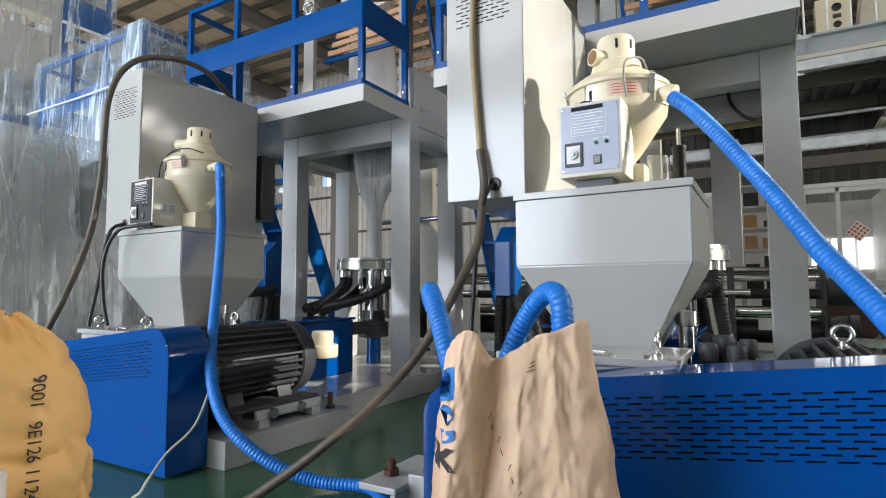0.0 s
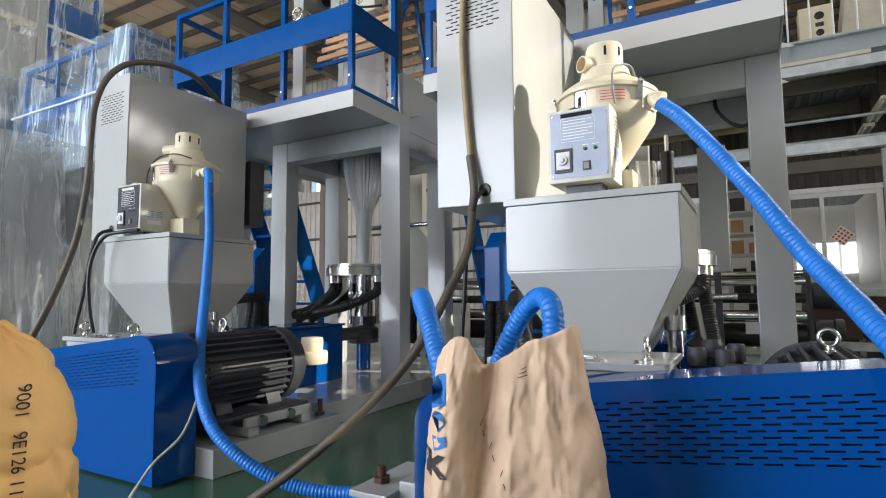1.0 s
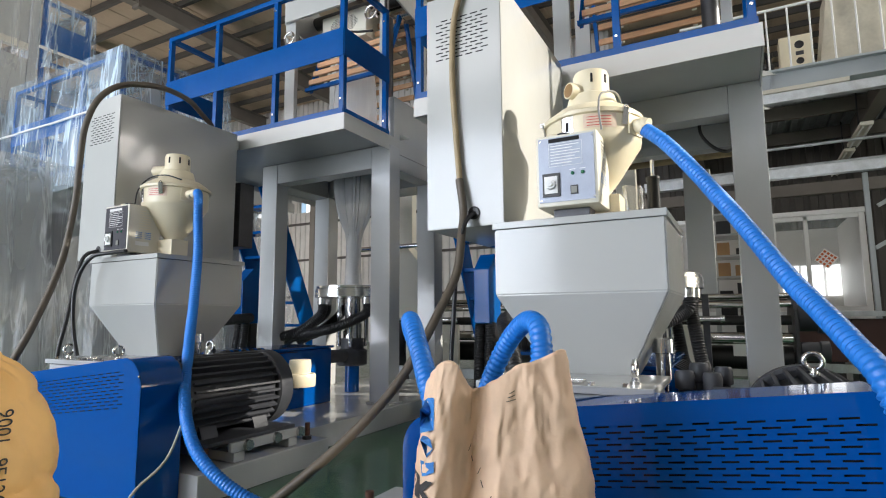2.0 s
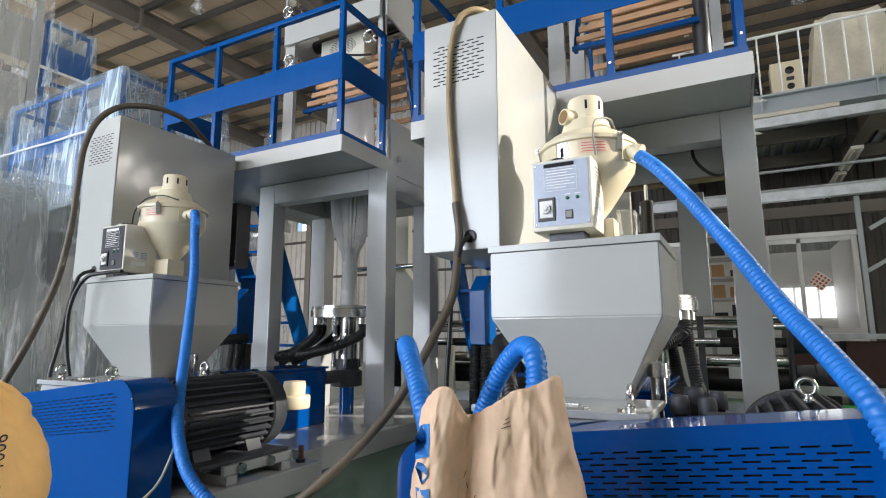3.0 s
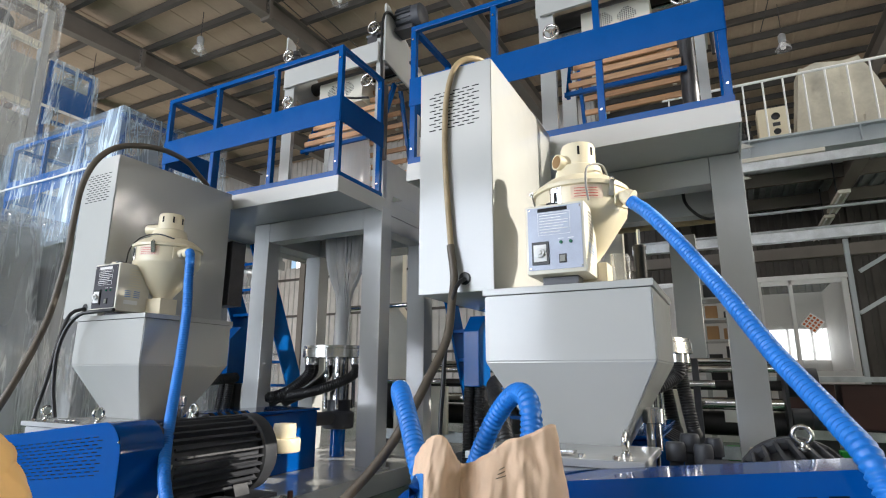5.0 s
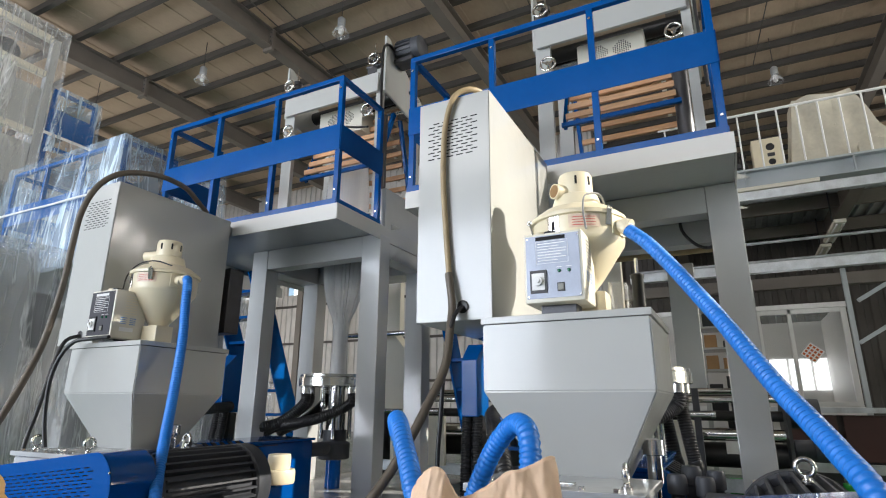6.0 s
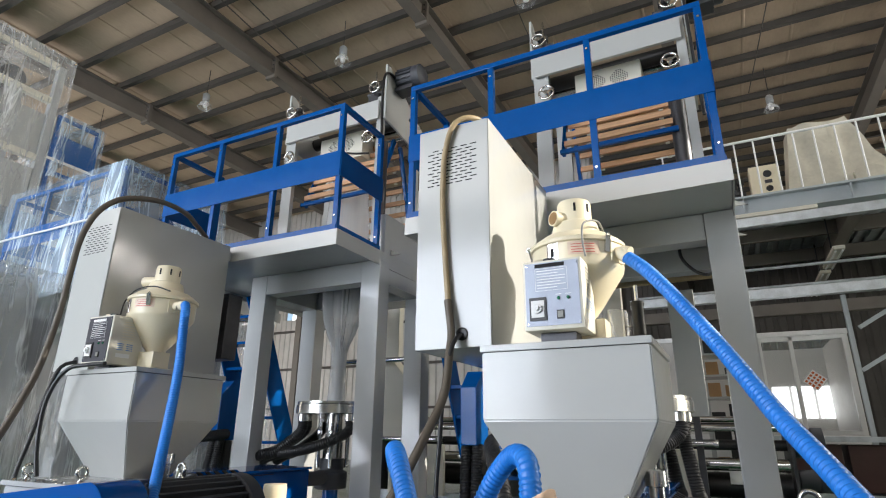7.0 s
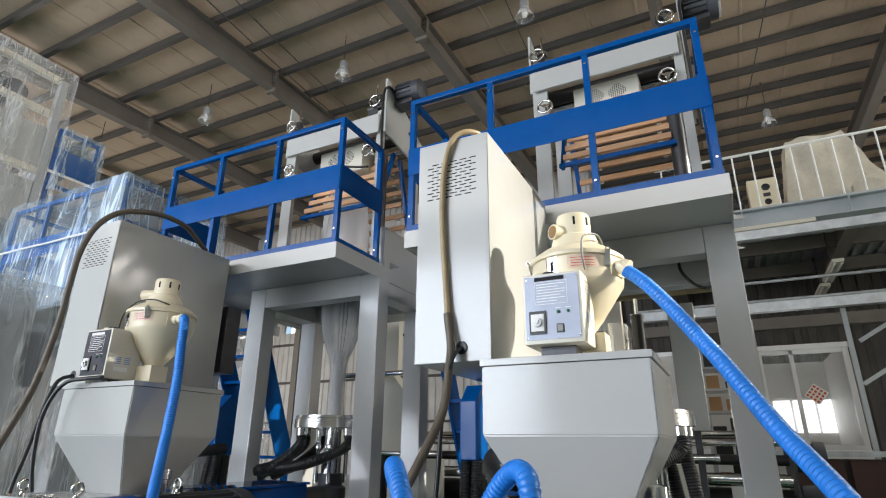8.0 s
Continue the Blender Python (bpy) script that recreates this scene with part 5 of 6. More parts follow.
for k in range(3):
    printed("printed_stroke", blot(((0, 0), (0.022 - 0.005 * k, 0.006), (0.022 - 0.005 * k, 0.008), (0, 0.002))), sack_at(0.0 + 0.004 * k, 0.665 + 0.009 * k), RIGHT, UPZ, SACK_BVH, CABLE, t)

# filled yellow sack
YC = Vector((-1.545, 0.545, 0))
RS, AS = Vector((0.476, 0.879, 0)), Vector((-0.879, 0.476, 0))
def full_sack(s, v):
    a = 2 * math.pi * s
    prof = 1.05 - 0.5 * max(0.0, (v - 0.58) / 0.42) ** 1.7
    if v > 0.86:
        k = (v - 0.86) / 0.14
        prof *= 1 - 0.2 * k * k
    if v < 0.06:
        prof *= 0.85 + 0.15 * (v / 0.06)
    e = 0.55
    ca, sa = math.cos(a), math.sin(a)
    u = 0.245 * prof * math.copysign(abs(ca) ** e, ca)
    w = 0.15 * prof * math.copysign(abs(sa) ** e, sa) * (1 if v < 0.86 else 1 - 0.75 * ((v - 0.86) / 0.14))
    n1 = noise.noise_vector(Vector((ca * 1.5, sa * 1.5, v * 4 + 9))) * 0.018 + noise.noise_vector(Vector((ca * 5, sa * 5, v * 22))) * 0.007
    fold = 0.085 * abs(math.sin(v * 17 + 1.5 * ca + 2.5 * noise.noise(Vector((ca * 1.5, sa * 1.5, v * 4))))) ** 0.5
    q = YC + RS * u * (1 + fold) + AS * w * (1 + fold)
    return Vector((q.x + n1.x, q.y + n1.y, max(0.002, 0.80 * v + n1.z * v)))
t2 = thing("filled_paper_sack", tuple(YC), "full yellow kraft paper sack with black lot print on floor", "paper sack")
b_ = sack_grid(full_sack, 140, 100)
FULL_BVH = BVHTree.FromBMesh(b_)
part("paper_wall", b_, KRAFT_Y, t2, smooth=75)
b_ = B()
prism(b_, ((-0.10, 0.0), (0.09, 0.0), (0.11, 0.035), (0.06, 0.05), (-0.02, 0.04), (-0.10, 0.055)), -0.03, 0.0, bev=0.004)
bmesh.ops.transform(b_, matrix=Matrix.Translation(YC + Vector((0.02, 0.0, 0.775))) @ Matrix.Rotation(radians(30), 4, "Z"), verts=b_.verts)
part("folded_top", b_, KRAFT_Y, t2, smooth=40)
def full_at(u, z):
    return YC + RS * u + UPZ * z
for word, z in (("9001", 0.672), ("9E126", 0.583), ("11244", 0.492)):
    printed("lot_print", lettering(word, 0.033), full_at(0.158, z), -UPZ, RS, FULL_BVH, INK, t2, "black stamped lot number", AS)
printed("printed_mark", blot(((0, 0), (0.05, 0.005), (0.055, 0.022), (0.01, 0.02))), full_at(0.12, 0.385), RS, UPZ, FULL_BVH, INK_GREEN, t2, "small green printed mark", AS)

# loose clear bag beside the filled sack
t = thing("plastic_bag", (-1.255, 0.455, 0.0), "crumpled empty clear plastic bag slumped on the floor", "plastic bag")
b_ = lathe(B(), ((0.10, 0.004), (0.115, 0.05), (0.11, 0.22), (0.10, 0.40), (0.07, 0.52), (0.02, 0.575)), (-1.255, 0.455, 0.0), n=40)
bmesh.ops.subdivide_edges(b_, edges=list(b_.edges), cuts=1, use_grid_fill=True)
for v in b_.verts:
    w = noise.noise_vector(v.co * 11) * 0.030 + noise.noise_vector(v.co * 31) * 0.010
    v.co += Vector((w.x, w.y, w.z * min(1, v.co.z * 5)))
    v.co.z = max(0.003, v.co.z)
part("bag", b_, SHEET_CLEAR, t, smooth=35)

# ---------------- far side: mezzanine, office window, winder, shelves ----------------
MY = 9.0
t = thing("mezzanine", (3.0, MY, 0), "grey painted steel mezzanine with a beam edge and ribbed deck", "mezzanine", kind="structure")
b_ = box(B(), -1.4, 8.8, MY, MY + 0.02, 4.07, 4.30)
box(b_, -1.4, 8.8, MY - 0.10, MY + 0.12, 4.30, 4.33)
box(b_, -1.4, 8.8, MY - 0.10, MY + 0.12, 4.05, 4.07)
part("edge_beam", b_, MEZZ, t)
for x in (0.55, 1.9, 3.3, 4.7, 6.1):
    part("stiffener", box(B(), x, x + 0.015, MY - 0.09, MY - 0.001, 4.071, 4.299), MEZZ, t)
b_ = B()
x = -1.4
while x < 8.7:
    prism(b_, ((x, 4.34), (x + 0.08, 4.34), (x + 0.11, 4.39), (x + 0.19, 4.39), (x + 0.2, 4.41), (x, 4.41)), MY + 0.121, 15.9)
    x += 0.2
part("ribbed_deck", b_, GALV, t, kind="stuff")
for x in (-0.6, 1.95, 4.5, 7.0):
    b_ = box(B(), x - 0.008, x + 0.008, MY + 0.15, 15.8, 3.95, 4.335)
    box(b_, x - 0.09, x + 0.09, MY + 0.15, 15.8, 3.93, 3.95)
    part("joist", b_, RAFTER, t)
for y in (10.6, 12.2, 13.8):
    part("cross_joist", box(B(), -1.4, 8.8, y, y + 0.08, 4.1, 4.33), RAFTER, t)
t = thing("mezzanine_rail", (3.0, MY, 4.33), "white tubular railing along the mezzanine edge", "railing")
part("top_rail", tube(B(), [(-0.6, MY, 5.28), (8.7, MY, 5.28)], 0.022, 10, raw=True), WHITE, t, smooth=50)
x = -0.5
while x < 5:
    part("baluster", tube(B(), [(x, MY, 4.33), (x, MY, 5.26)], 0.013, 8, raw=True), WHITE, t, smooth=50)
    x += 0.265

# wall added here; its dark colour replaces the shade under the deck
single("partition_shade", corrugated(B(), "x", -2.4, 8.8, 13.2, 0, 4.33), DARKWALL, "added ribbed wall, dark for the unlit depth under the mezzanine", "wall")
for x in (-2.2, 3.4, 7.4):
    single("column_dark", box(B(), x, x + 0.2, 12.9, 13.1, 0, 4.33), RAFTER, "dark steel column under the mezzanine", "column")
single("beam_dark", box(B(), -2.4, 8.8, 11.2, 11.35, 2.9, 3.1), RAFTER, "dark steel cross beam under the mezzanine", "beam")

# galvanised channels below the deck
for z, y, name in ((3.74, 8.6, "cable_tray"), (2.70, 8.7, "cable_tray")):
    b_ = box(B(), -1.2, 8.6, y, y + 0.012, z, z + 0.13)
    box(b_, -1.2, 8.6, y + 0.012, y + 0.12, z, z + 0.012)
    t = thing("cable_tray", (3, y, z), "galvanised steel channel under the mezzanine, shiny and patchy", "steel channel", kind="structure")
    part("channel", b_, GALV, t)
    for x in (0.0, 2.9, 5.4):
        part("hanger", box(B(), x, x + 0.05, y + 0.02, y + 0.07, z + 0.13 if z > 3 else z, 4.06 if z > 3 else 3.73), GREY_DULL, t)
for z in (3.35, 3.05):
    t = thing("pipe_run", (3, 9.6, z), "thin grey pipe under the mezzanine", "pipe", kind="structure")
    part("pipe", tube(B(), [(-1.2, 9.6, z), (8.6, 9.6, z)], 0.025, 8, raw=True), GALV, t, smooth=50)
# strip lights under the deck, unlit
for k in range(4):
    y = 9.9 + k * 1.5
    t = thing("strip_light", (1.72 - 0.09 * k, y, 3.6), "yellowed unlit strip light under the mezzanine", "light fitting", "strip lights")
    part("body", box(B(), 1.70, 1.86, y, y + 1.2, 3.62, 3.68, 0.01), CREAM_DIM, t)
    for s in (1.735, 1.825):
        part("tube", tube(B(), [(s, y + 0.03, 3.60), (s, y + 1.17, 3.60)], 0.014, 8, raw=True), WHITE, t, smooth=50)
    part("hanger", box(B(), 1.77, 1.79, y + 0.6, y + 0.62, 3.68, 4.33), DARKSTEEL, t)
t = thing("wall_lamp", (0.9, 8.88, 4.0), "long pale unlit batten lamp below the deck edge", "light fitting")
part("body", box(B(), 0.30, 1.45, 8.82, 8.895, 3.96, 4.02, 0.008), CREAM_DIM, t)

# office partition with sliding window
t = thing("office_partition", (1.0, 9.0, 0), "office wall panel with an aluminium sliding window", "partition", kind="structure")
part("panel", box(B(), -1.2, 1.50, 9.0, 9.06, 0.0, 0.90), WHITE, t)
part("panel", box(B(), -1.2, 0.40, 9.0, 9.06, 0.902, 2.20), WALLSHEET, t)
part("header", box(B(), -1.2, 1.50, 8.99, 9.07, 2.203, 2.27), ALU, t)
w = part("window", box(B(), 0.42, 1.48, 9.0, 9.06, 0.905, 0.96), ALU, t, "aluminium sliding window")
for x0, x1, z0, z1 in ((0.42, 0.47, 0.962, 2.20), (0.80, 0.85, 0.962, 2.198), (1.42, 1.48, 0.962, 2.20), (0.472, 1.418, 2.14, 2.20)):
    part("frame", box(B(), x0, x1, 8.995, 9.055, z0, z1, 0.004), ALU, w)
for x0, x1 in ((0.472, 0.798), (0.852, 1.418)):
    p = part("pane", box(B(), x0, x1, 9.02, 9.026, 0.964, 2.138), GLASS, w, "window pane")
    p.visible_shadow = False
part("room_back", box(B(), -1.2, 1.5, 11.0, 11.05, 0.0, 2.27), WALLSHEET, t)
part("room_side", box(B(), 1.44, 1.5, 9.07, 10.99, 0.0, 2.27), WALLSHEET, t)
for x0, x1 in ((0.62, 0.86), (0.90, 1.20), (1.24, 1.43)):
    part("far_daylit_pane", box(B(), x0, x1, 10.97, 10.995, 1.16, 1.66), DAYLIGHT, t, "far office window full of daylight")
ob = thing("diamond_sticker", (1.03, 9.0, 1.6), "orange and white diamond charm on the window", "sticker")
b_ = box(B(), -0.10, 0.10, -0.004, 0.0, -0.10, 0.10)
bmesh.ops.transform(b_, matrix=Matrix.Translation((1.03, 9.008, 1.60)) @ Matrix.Rotation(radians(40), 4, "Y"), verts=b_.verts)
part("card", b_, PAPER, ob)
for i in range(4):
    for j in range(4):
        b_ = box(B(), -0.088 + i * 0.047, -0.058 + i * 0.047, -0.008, -0.005, -0.088 + j * 0.047, -0.058 + j * 0.047)
        bmesh.ops.transform(b_, matrix=Matrix.Translation((1.03, 9.008, 1.60)) @ Matrix.Rotation(radians(40), 4, "Y"), verts=b_.verts)
        part("printed_square", b_, ORANGE, ob)

# diagonal braces and post by the office
t = thing("steel_brace", (2.4, 8.9, 0), "grey steel post with diagonal braces beside the office", "brace", kind="structure")
part("post", box(B(), 1.49, 1.545, 8.88, 8.94, 0, 2.70), MEZZ, t)
part("diagonal", bar(B(), (1.55, 8.9, 1.7), (3.2, 8.9, 2.72), 0.05), MEZZ, t)
part("diagonal", bar(B(), (1.62, 8.9, 2.25), (3.2, 8.9, 3.2), 0.05), MEZZ, t)

# workbench and brown cabinets below the window
t = thing("long_bench", (1.4, 8.2, 0), "long steel bench with a galvanised top edge", "bench")
part("top", box(B(), 0.2, 4.2, 7.9, 8.6, 0.83, 0.89, 0.004), GALV, t)
for x in (0.3, 2.2, 4.1):
    part("leg", box(B(), x, x + 0.06, 7.95, 8.01, 0, 0.828), GALV, t)
part("lower_rail", box(B(), 0.2, 4.2, 7.93, 7.99, 0.18, 0.28), GALV, t)
for i, x in enumerate((0.52, 1.10, 1.65, 2.2)):
    c = thing("brown_cabinet", (x, 8.2, 0.0), "dark reddish-brown panel cabinet under the bench", "cabinet", "brown cabinets")
    part("body", box(B(), x, x + 0.52, 8.03, 8.55, 0.30, 0.80, 0.006), BROWNBOX, c)
    part("plinth", box(B(), x + 0.03, x + 0.49, 8.06, 8.5, 0.0, 0.298), DARKSTEEL, c)
t = thing("green_tray", (1.2, 7.7, 0), "small bright green plastic tray on the floor", "tray")
part("tray", box(B(), 0.95, 1.25, 7.6, 7.75, 0.0, 0.10, 0.01), GREEN, t)
t = thing("green_tray", (-0.05, 7.4, 0), "small bright green plastic tray on the floor", "tray")
part("tray", box(B(), -0.15, 0.10, 7.3, 7.45, 0.0, 0.12, 0.01), GREEN, t)
t = thing("red_bottle", (0.42, 7.5, 0), "small red plastic bottle on the floor", "bottle")
part("bottle", lathe(B(), ((0.05, 0), (0.055, 0.02), (0.055, 0.2), (0.02, 0.26), (0.02, 0.3)), (0.42, 7.5, 0), n=16), RED, t, smooth=40)

# shelf with cartons
t = thing("storage_rack", (0.0, 8.4, 0), "grey steel storage rack holding cartons", "rack")
for x in (-0.32, 0.36):
    for y in (8.2, 8.7):
        part("upright", box(B(), x, x + 0.04, y, y + 0.04, 0, 2.5), GREY_DULL, t)
for k in range(7):
    part("shelf", box(B(), -0.32, 0.40, 8.2, 8.74, 0.5 + k * 0.28, 0.525 + k * 0.28), GREY_DULL, t)
rnd = random.Random(4)
for k in range(6):
    x = -0.26
    while x < 0.22:
        wd = rnd.uniform(0.12, 0.2)
        ht = rnd.uniform(0.08, 0.2)
        c = thing("carton", (x, 8.3, 0.526 + k * 0.28), "brown carton on the storage rack", "box", "cartons")
        part("carton_body", box(B(), x, x + wd, 8.24 + rnd.uniform(0, 0.05), 8.6, 0.526 + k * 0.28, 0.526 + k * 0.28 + ht, 0.004), CARTON if rnd.random() < 0.7 else BLACK, c)
        x += wd + rnd.uniform(0.02, 0.08)

# film winder behind the first tower
def winder(dx, dy):
    t = thing("film_winder", (0.1 + dx, 6.8 + dy, 0), "film winder with black and chrome rollers between grey side plates", "winder", "film winders")
    def X(v):
        return v + dx
    for x in (-1.35, 0.42):
        part("side_plate", prism(B(), ((6.3 + dy, 0.0), (7.3 + dy, 0.0), (7.3 + dy, 0.85), (6.9 + dy, 1.10), (6.5 + dy, 1.10), (6.3 + dy, 0.9)), X(x), X(x) + 0.03, "x"), DARKSTEEL, t)
    for y, z, r, m in ((6.45, 0.96, 0.035, CHROME), (6.55, 0.80, 0.05, BLACK), (6.5, 0.62, 0.06, CHROME), (6.62, 0.42, 0.12, BLACK), (6.9, 0.98, 0.04, BLACK), (6.7, 1.05, 0.03, CHROME)):
        part("roller", lathe(B(), ((r, -1.31), (r, 0.41)), (X(0), y + dy, z), "x", 20), m, t, smooth=40)
    part("frame_bar", box(B(), X(-1.31), X(0.41), 6.34 + dy, 6.40 + dy, 0.10, 0.22), GALV, t)
    part("drive_motor", lathe(B(), ((0.10, 0.46), (0.13, 0.47), (0.13, 0.62), (0.15, 0.63), (0.15, 0.72), (0.05, 0.73)), (X(0), 6.6 + dy, 0.82), "x", 24), CHARCOAL, t, smooth=40)
    part("drive_motor", lathe(B(), ((0.07, 0.46), (0.09, 0.47), (0.09, 0.62), (0.10, 0.63), (0.10, 0.70), (0.03, 0.71)), (X(0), 6.5 + dy, 0.50), "x", 24), CHARCOAL, t, smooth=40)
    part("tag", box(B(), X(-0.12), X(0.05), 6.47 + dy, 6.474 + dy, 0.44, 0.56), PAPER, t)
winder(0, 0)
winder(D1.x, D1.y)

# tall translucent guide and rods behind the tower
for dx in (0.0, D1.x):
    t = thing("web_guide", (-1.6 + dx, 6.0, 0), "pale grey tapered sheet-metal web guide on rods", "web guide", "web guides")
    part("shroud", prism(B(), ((-1.14 + dx, 0.83), (-0.67 + dx, 0.83), (-0.67 + dx, 1.42), (-0.98 + dx, 1.77), (-1.14 + dx, 1.77)), 5.95, 6.15, bev=0.01), CREAM_DIM, t)
    part("upper_panel", box(B(), -1.12 + dx, -0.92 + dx, 6.02, 6.12, 1.772, 2.6, 0.006), CREAM_DIM, t)
    part("rod", lathe(B(), ((0.030, -1.70), (0.030, -0.62), (0.040, -0.615), (0.040, -0.58)), (dx, 5.8, 1.73), "x", 14), CHROME, t, smooth=40)
    part("rod", lathe(B(), ((0.026, -1.02), (0.026, -0.20), (0.034, -0.195), (0.034, -0.16)), (dx, 5.8, 0.82), "x", 14), CHROME, t, smooth=40)
    part("lower_shroud", box(B(), -1.1 + dx, -0.35 + dx, 6.16, 6.22, 0.20, 0.76, 0.01), CREAM_DIM, t)
    part("stand", box(B(), -0.95 + dx, -0.87 + dx, 6.0, 6.08, 0.0, 0.828), GREY_DULL, t)

# tall grey ducts behind the towers, black lead under the platform, gantry beam
t = thing("grey_duct", (-0.33, 6.0, 1.0), "flat pale grey duct standing above the winder", "duct", "ducts")
part("duct_body", box(B(), -0.46, -0.21, 6.0, 6.12, 1.06, 2.30, 0.006), GREY, t)
part("foot_bracket", box(B(), -0.36, -0.30, 6.03, 6.09, 0.0, 1.058), DARKSTEEL, t)
line_thing("control_cable", [(-0.20, 4.35, 2.32), (-0.197, 4.31, 2.155), (-0.12, 4.305, 2.04), (-0.037, 4.299, 1.997), (0.03, 4.1, 1.98)], 0.012, BLACK, "black cable drooping under the platform", "cable")
t = thing("gantry_beam", (-13.4, 13.0, 0), "orange gantry beam across the far bay", "gantry beam")
part("beam", box(B(), -14.6, -11.5, 13.0, 13.25, 4.85, 5.2, 0.01), ORANGE, t)
for x in (-14.5, -11.7):
    part("leg", box(B(), x, x + 0.2, 13.0, 13.2, 0, 4.848), RAFTER, t)
t = thing("galvanised_pipe", (-0.2, 5.75, 2.62), "tarnished brassy pipe under the platform", "pipe")
part("pipe", tube(B(), [(-1.3, 5.40, 2.26), (0.16, 5.40, 2.27)], 0.03, 12, raw=True), CABLE_TAN, t, smooth=50)

# blue ship stairs behind each tower
for dx in (0.0, D1.x):
    t = thing("blue_stair", (-2.05 + dx, 5.0, 0), "steep blue steel stair up to the platform", "stair", "stairs")
    for x in (-1.72, -2.30):
        part("stringer", bar(B(), (x + dx, 5.36, 0.02), (x + dx, 4.30, 2.30), 0.02, 0.24, up=(0, 1, 0)), BLUE_RAIL, t)
    for k in range(8):
        z = 0.25 + k * 0.26
        y = 5.36 - 1.06 * z / 2.28
        part("tread", box(B(), -2.288 + dx, -1.732 + dx, y - 0.09, y + 0.09, z - 0.015, z + 0.015), BLUE_RAIL, t)

# things kept on the mezzanine
t = thing("covered_machine", (2.4, 9.9, 4.41), "bulky goods under a dusty draped plastic sheet", "covered goods")
b_ = box(B(), 1.34, 2.48, 9.5, 10.5, 4.415, 5.62)
bmesh.ops.subdivide_edges(b_, edges=list(b_.edges), cuts=14, use_grid_fill=True)
for v in b_.verts:
    k = (v.co.z - 4.415) / 1.2
    v.co.x += (0.22 - 0.50 * k) * (1 if v.co.x > 1.9 else -0.30) - 0.04 * k
    v.co += Vector(noise.noise_vector(Vector((v.co.x * 5, v.co.y * 5, v.co.z * 1.5)))) * 0.06 * (1 if k > 0.02 else 0.0)
part("sheet", b_, SHEET, t, smooth=40)
b_ = box(B(), 2.10, 2.95, 9.35, 9.9, 4.415, 4.66)
bmesh.ops.subdivide_edges(b_, edges=list(b_.edges), cuts=8, use_grid_fill=True)
for v in b_.verts:
    k = (v.co.z - 4.415) / 0.25
    v.co.z += 0.5 * k * noise.noise(Vector((v.co.x * 4, v.co.y * 4, 2))) * 0.3 - 0.12 * k * (v.co.x - 2.1)
    v.co += Vector(noise.noise_vector(Vector((v.co.x * 7, v.co.y * 7, v.co.z * 3)))) * 0.04 * (1 if k > 0.02 else 0.0)
part("crumpled_hem", b_, SHEET, t, "crumpled foot of the plastic sheet", smooth=40)
t = thing("cream_control_box", (0.92, 9.4, 4.41), "cream steel control box with dark dials on the mezzanine", "control box")
part("body", box(B(), 0.72, 1.13, 9.30, 9.6, 4.415, 4.95, 0.008), CREAM, t)
for x, z, r in ((0.97, 4.80, 0.06), (0.97, 4.55, 0.05)):
    part("dial", lathe(B(), ((r, -0.004), (r * 0.7, -0.012)), (x, 9.30, z), "y", 20), BLACK, t, smooth=40)
part("label", box(B(), 0.92, 1.02, 9.296, 9.2995, 4.64, 4.70), DARKSTEEL, t)
t = thing("valve_assembly", (0.55, 9.4, 4.41), "dark pipe valves beside the cream control box", "valves")
for k in range(4):
    part("valve", lathe(B(), ((0.04, 0), (0.04, 0.12), (0.06, 0.13), (0.06, 0.2), (0.03, 0.22)), (0.50 + 0.09 * (k % 2), 9.4 + 0.05 * k, 4.41 + 0.0 + 0.24 * (k // 2)), n=12), DARKSTEEL, t, smooth=40)

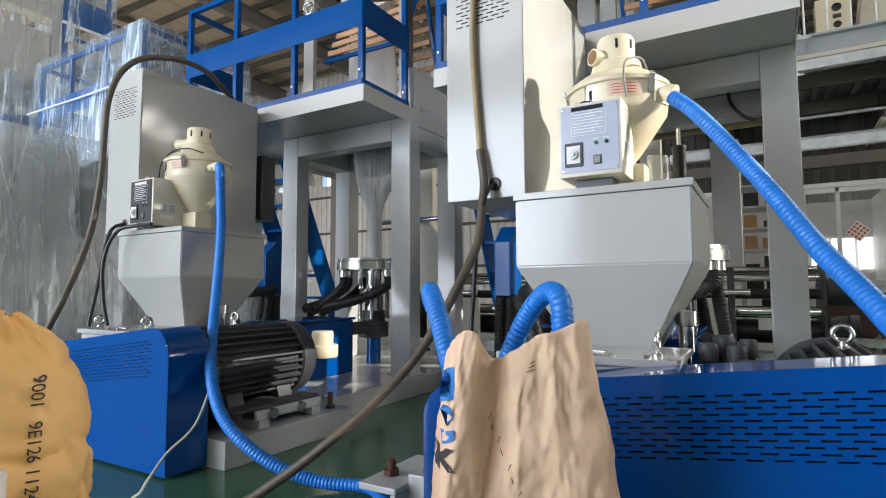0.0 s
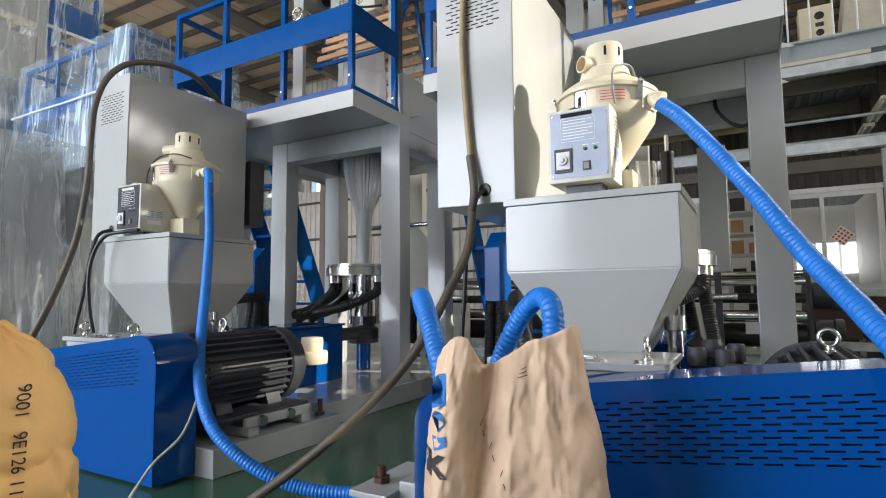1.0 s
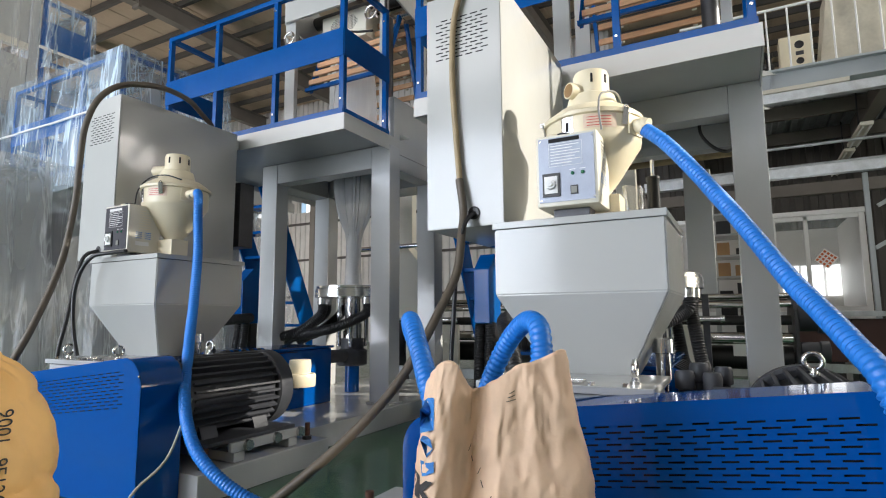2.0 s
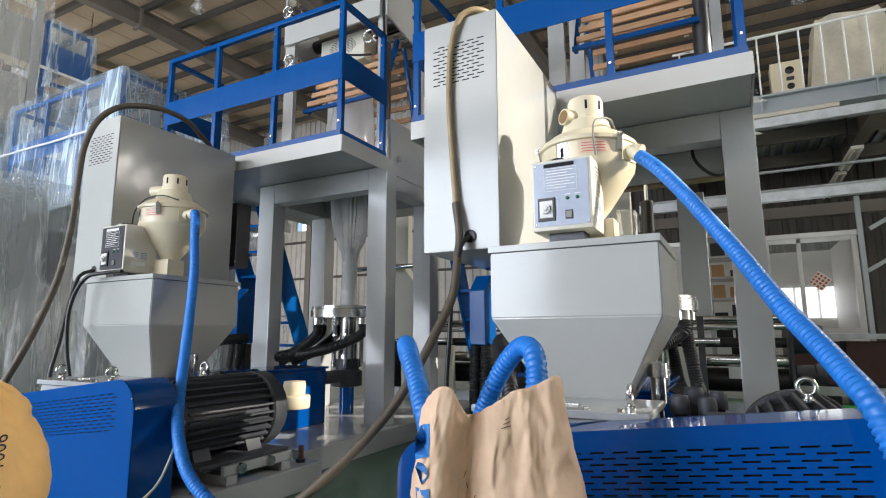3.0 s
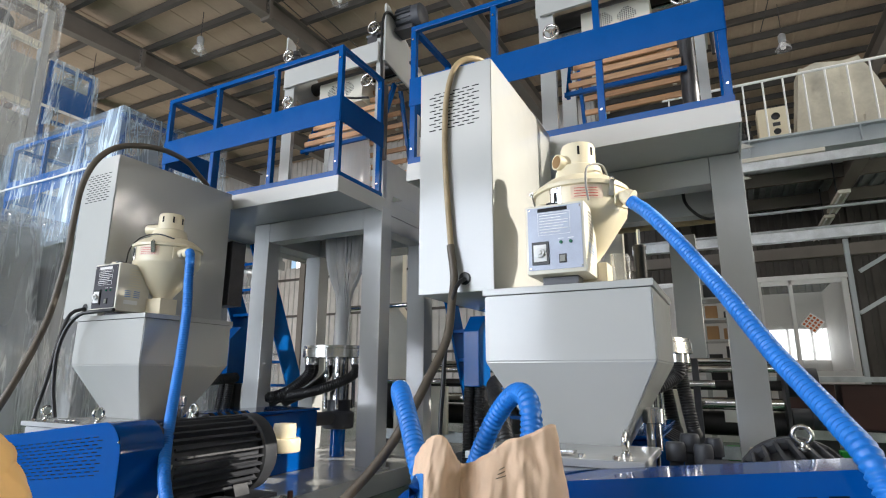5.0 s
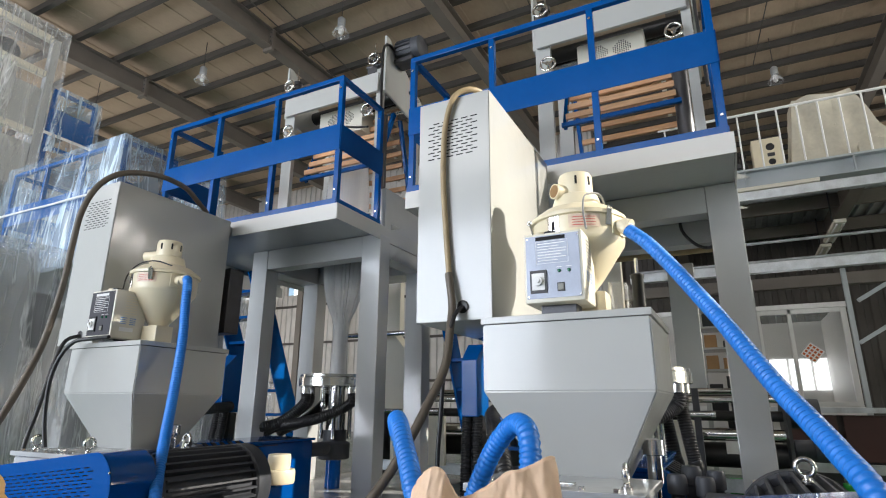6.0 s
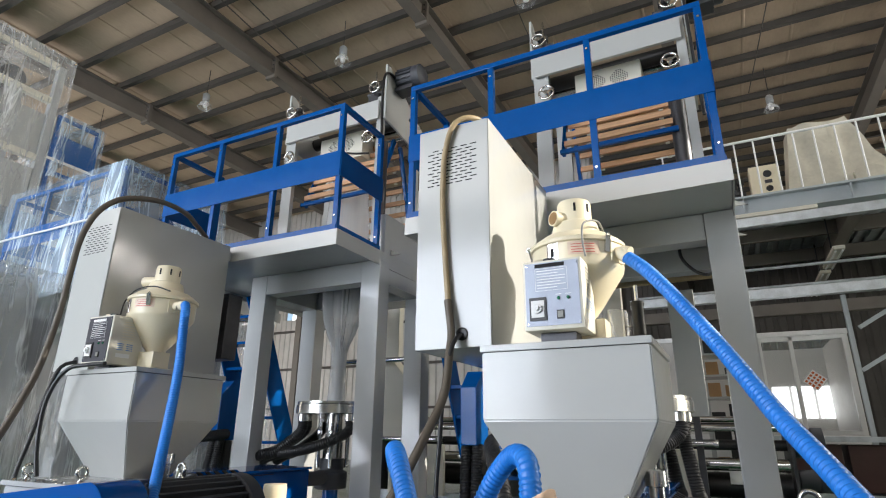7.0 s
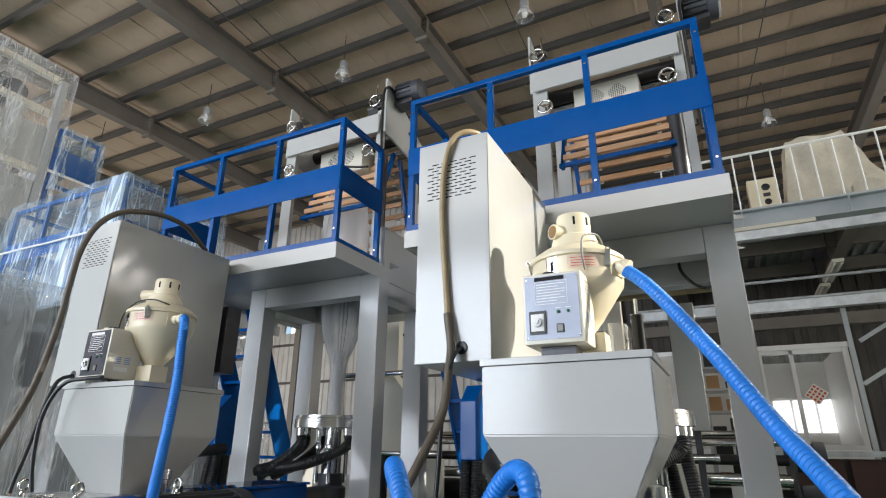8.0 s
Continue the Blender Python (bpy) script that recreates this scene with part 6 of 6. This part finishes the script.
# ---------------- plastic film over the wrapped machines ----------------
def drape(name, x0, x1, y0, y1, z0, z1, seed, material=FILM, label="clear plastic film draped over the machine", amp=0.03, flare=0.06):
    """A film cover, open below, hanging in long pleats from the top edges of a machine."""
    t = thing(name, ((x0 + x1) / 2, (y0 + y1) / 2, z0), label, "plastic film", "film wraps")
    b_ = B()
    per = [(x0, y0), (x1, y0), (x1, y1), (x0, y1)]
    lens = [x1 - x0, y1 - y0, x1 - x0, y1 - y0]
    tot = sum(lens)
    n = max(80, int(tot / 0.03))
    m = max(16, int((z1 - z0) / 0.10))
    cx, cy = (x0 + x1) / 2, (y0 + y1) / 2
    rows = []
    for j in range(m + 1):
        d = 1 - j / m
        z = z0 + (z1 - z0) * j / m
        row = []
        for i in range(n):
            s = i / n * tot
            k = 0
            while s > lens[k]:
                s -= lens[k]
                k += 1
            a, c = per[k], per[(k + 1) % 4]
            f = s / lens[k]
            px_, py_ = a[0] + (c[0] - a[0]) * f, a[1] + (c[1] - a[1]) * f
            run = i / n * tot + 0.10 * math.sin(z * 1.7 + seed)
            pleat = abs(noise.noise(Vector((run * 3.1 + seed, z * 0.35, seed)))) + 0.5 * abs(noise.noise(Vector((run * 8.5, z * 0.6, seed + 7))))
            sag = noise.noise(Vector((run * 1.3, z * 1.4, seed + 3)))
            push = amp * (2.2 * pleat * (0.25 + 0.75 * d) + 0.8 * sag * d)
            ox_, oy_ = ((0, -1), (1, 0), (0, 1), (-1, 0))[k]
            g = 1 + flare * d
            drop = 0.03 * noise.noise(Vector((run * 2, 0, seed))) if j == 0 else 0.0
            row.append(b_.verts.new((cx + (px_ - cx) * g + ox_ * push, cy + (py_ - cy) * g + oy_ * push, max(0.012, z + drop))))
        rows.append(row)
    for a, c in zip(rows, rows[1:]):
        for i in range(n):
            b_.faces.new((a[i], a[(i + 1) % n], c[(i + 1) % n], c[i]))
    part("side_sheet", b_, material, t, smooth=75)
    top = B()
    top.faces.new([top.verts.new(v) for v in ((x0, y0, z1), (x1, y0, z1), (x1, y1, z1), (x0, y1, z1))])
    bmesh.ops.subdivide_edges(top, edges=list(top.edges), cuts=12, use_grid_fill=True)
    for v in top.verts:
        inner = min(v.co.x - x0, x1 - v.co.x, v.co.y - y0, y1 - v.co.y)
        v.co.z -= min(0.10, inner * 0.25) * (0.6 + 0.6 * noise.noise(v.co * 2))
    part("top_sheet", top, material, t, smooth=75)
    return t

W2 = 2 * D1
drape("film_wrap", -2.03 + W2.x, 0.20 + W2.x, 3.26 + W2.y, 4.6 + W2.y, 2.20, 3.60, 2.0, amp=0.016)
drape("film_wrap", -1.35 + W2.x, 0.40 + W2.x, 2.05 + W2.y, 5.4 + W2.y, 0.02, 2.19, 5.0, FILM_MILKY, amp=0.06)
W3 = 3 * D1
drape("film_wrap", -1.35 + W3.x, 0.30 + W3.x, 3.2 + W3.y, 5.1 + W3.y, 2.2, 3.6, 11.0)
# tall wrapped frame and wrapped blue panel beyond the third line
t = thing("wrapped_machine", (-8.6, 3.2, 0), "tall pale grey machine frame wrapped in film", "machine frame")
for x in (-9.3, -8.16):
    for y in (2.62, 3.52):
        part("column", box(B(), x, x + 0.10, y, y + 0.10, 0, 5.90, 0.006), GREY_DULL, t)
for z in (4.38, 5.28, 5.84):
    part("beam", box(B(), -8.15, -8.07, 2.722, 3.518, z, z + 0.09, 0.003), CREAM_DIM, t)
    part("beam", box(B(), -9.19, -8.165, 2.63, 2.70, z, z + 0.09, 0.003), CREAM_DIM, t)
part("panel", box(B(), -8.13, -8.11, 2.722, 3.518, 4.471, 5.10), GREY, t)
part("winding_drum", lathe(B(), ((0.05, -9.1), (0.16, -9.09), (0.16, -8.3), (0.05, -8.29)), (0, 3.1, 5.55), "x", 24), CHARCOAL, t, smooth=40)
part("lower_housing", box(B(), -8.15, -8.05, 2.722, 3.51, 3.2, 4.25, 0.01), GREY, t)
drape("film_wrap", -9.36, -7.96, 2.56, 3.68, 2.45, 6.02, 8.0, FILM_MILKY, amp=0.045, flare=0.10)
t = thing("wrapped_blue_panel", (-8.1, 3.95, 0), "blue rail panel wrapped in film with white tape", "panel")
for y in (3.66, 4.22):
    part("post", box(B(), -8.10, -8.05, y, y + 0.05, 2.41, 5.12), BLUE_RAIL, t)
part("board", box(B(), -8.048, -8.03, 3.66, 4.27, 4.50, 4.86), BLUE_RAIL, t)
part("top_bar", box(B(), -8.10, -8.05, 3.66, 4.27, 5.121, 5.165), BLUE_RAIL, t)
part("toe_strip", box(B(), -8.048, -8.03, 3.66, 4.27, 4.26, 4.31), BLUE_RAIL, t)
part("tape", box(B(), -7.98, -7.975, 3.60, 4.34, 4.43, 4.47), WHITE, t)
drape("film_wrap", -8.7, -7.99, 3.70, 4.31, 4.20, 5.19, 14.0, amp=0.02)
# tape band round the wrapped rail
t = thing("tape_band", (-1 + W2.x, 3.2, 2.7), "white tape band round the wrapped platform", "tape")
part("tape", tube(B(), [(-2.1 + W2.x, 3.12, 2.98), (-1.0 + W2.x, 3.10, 2.96), (0.24 + W2.x, 3.12, 2.93), (0.30 + W2.x, 3.8, 2.95)], 0.012, 6, 0.1), WHITE, t)
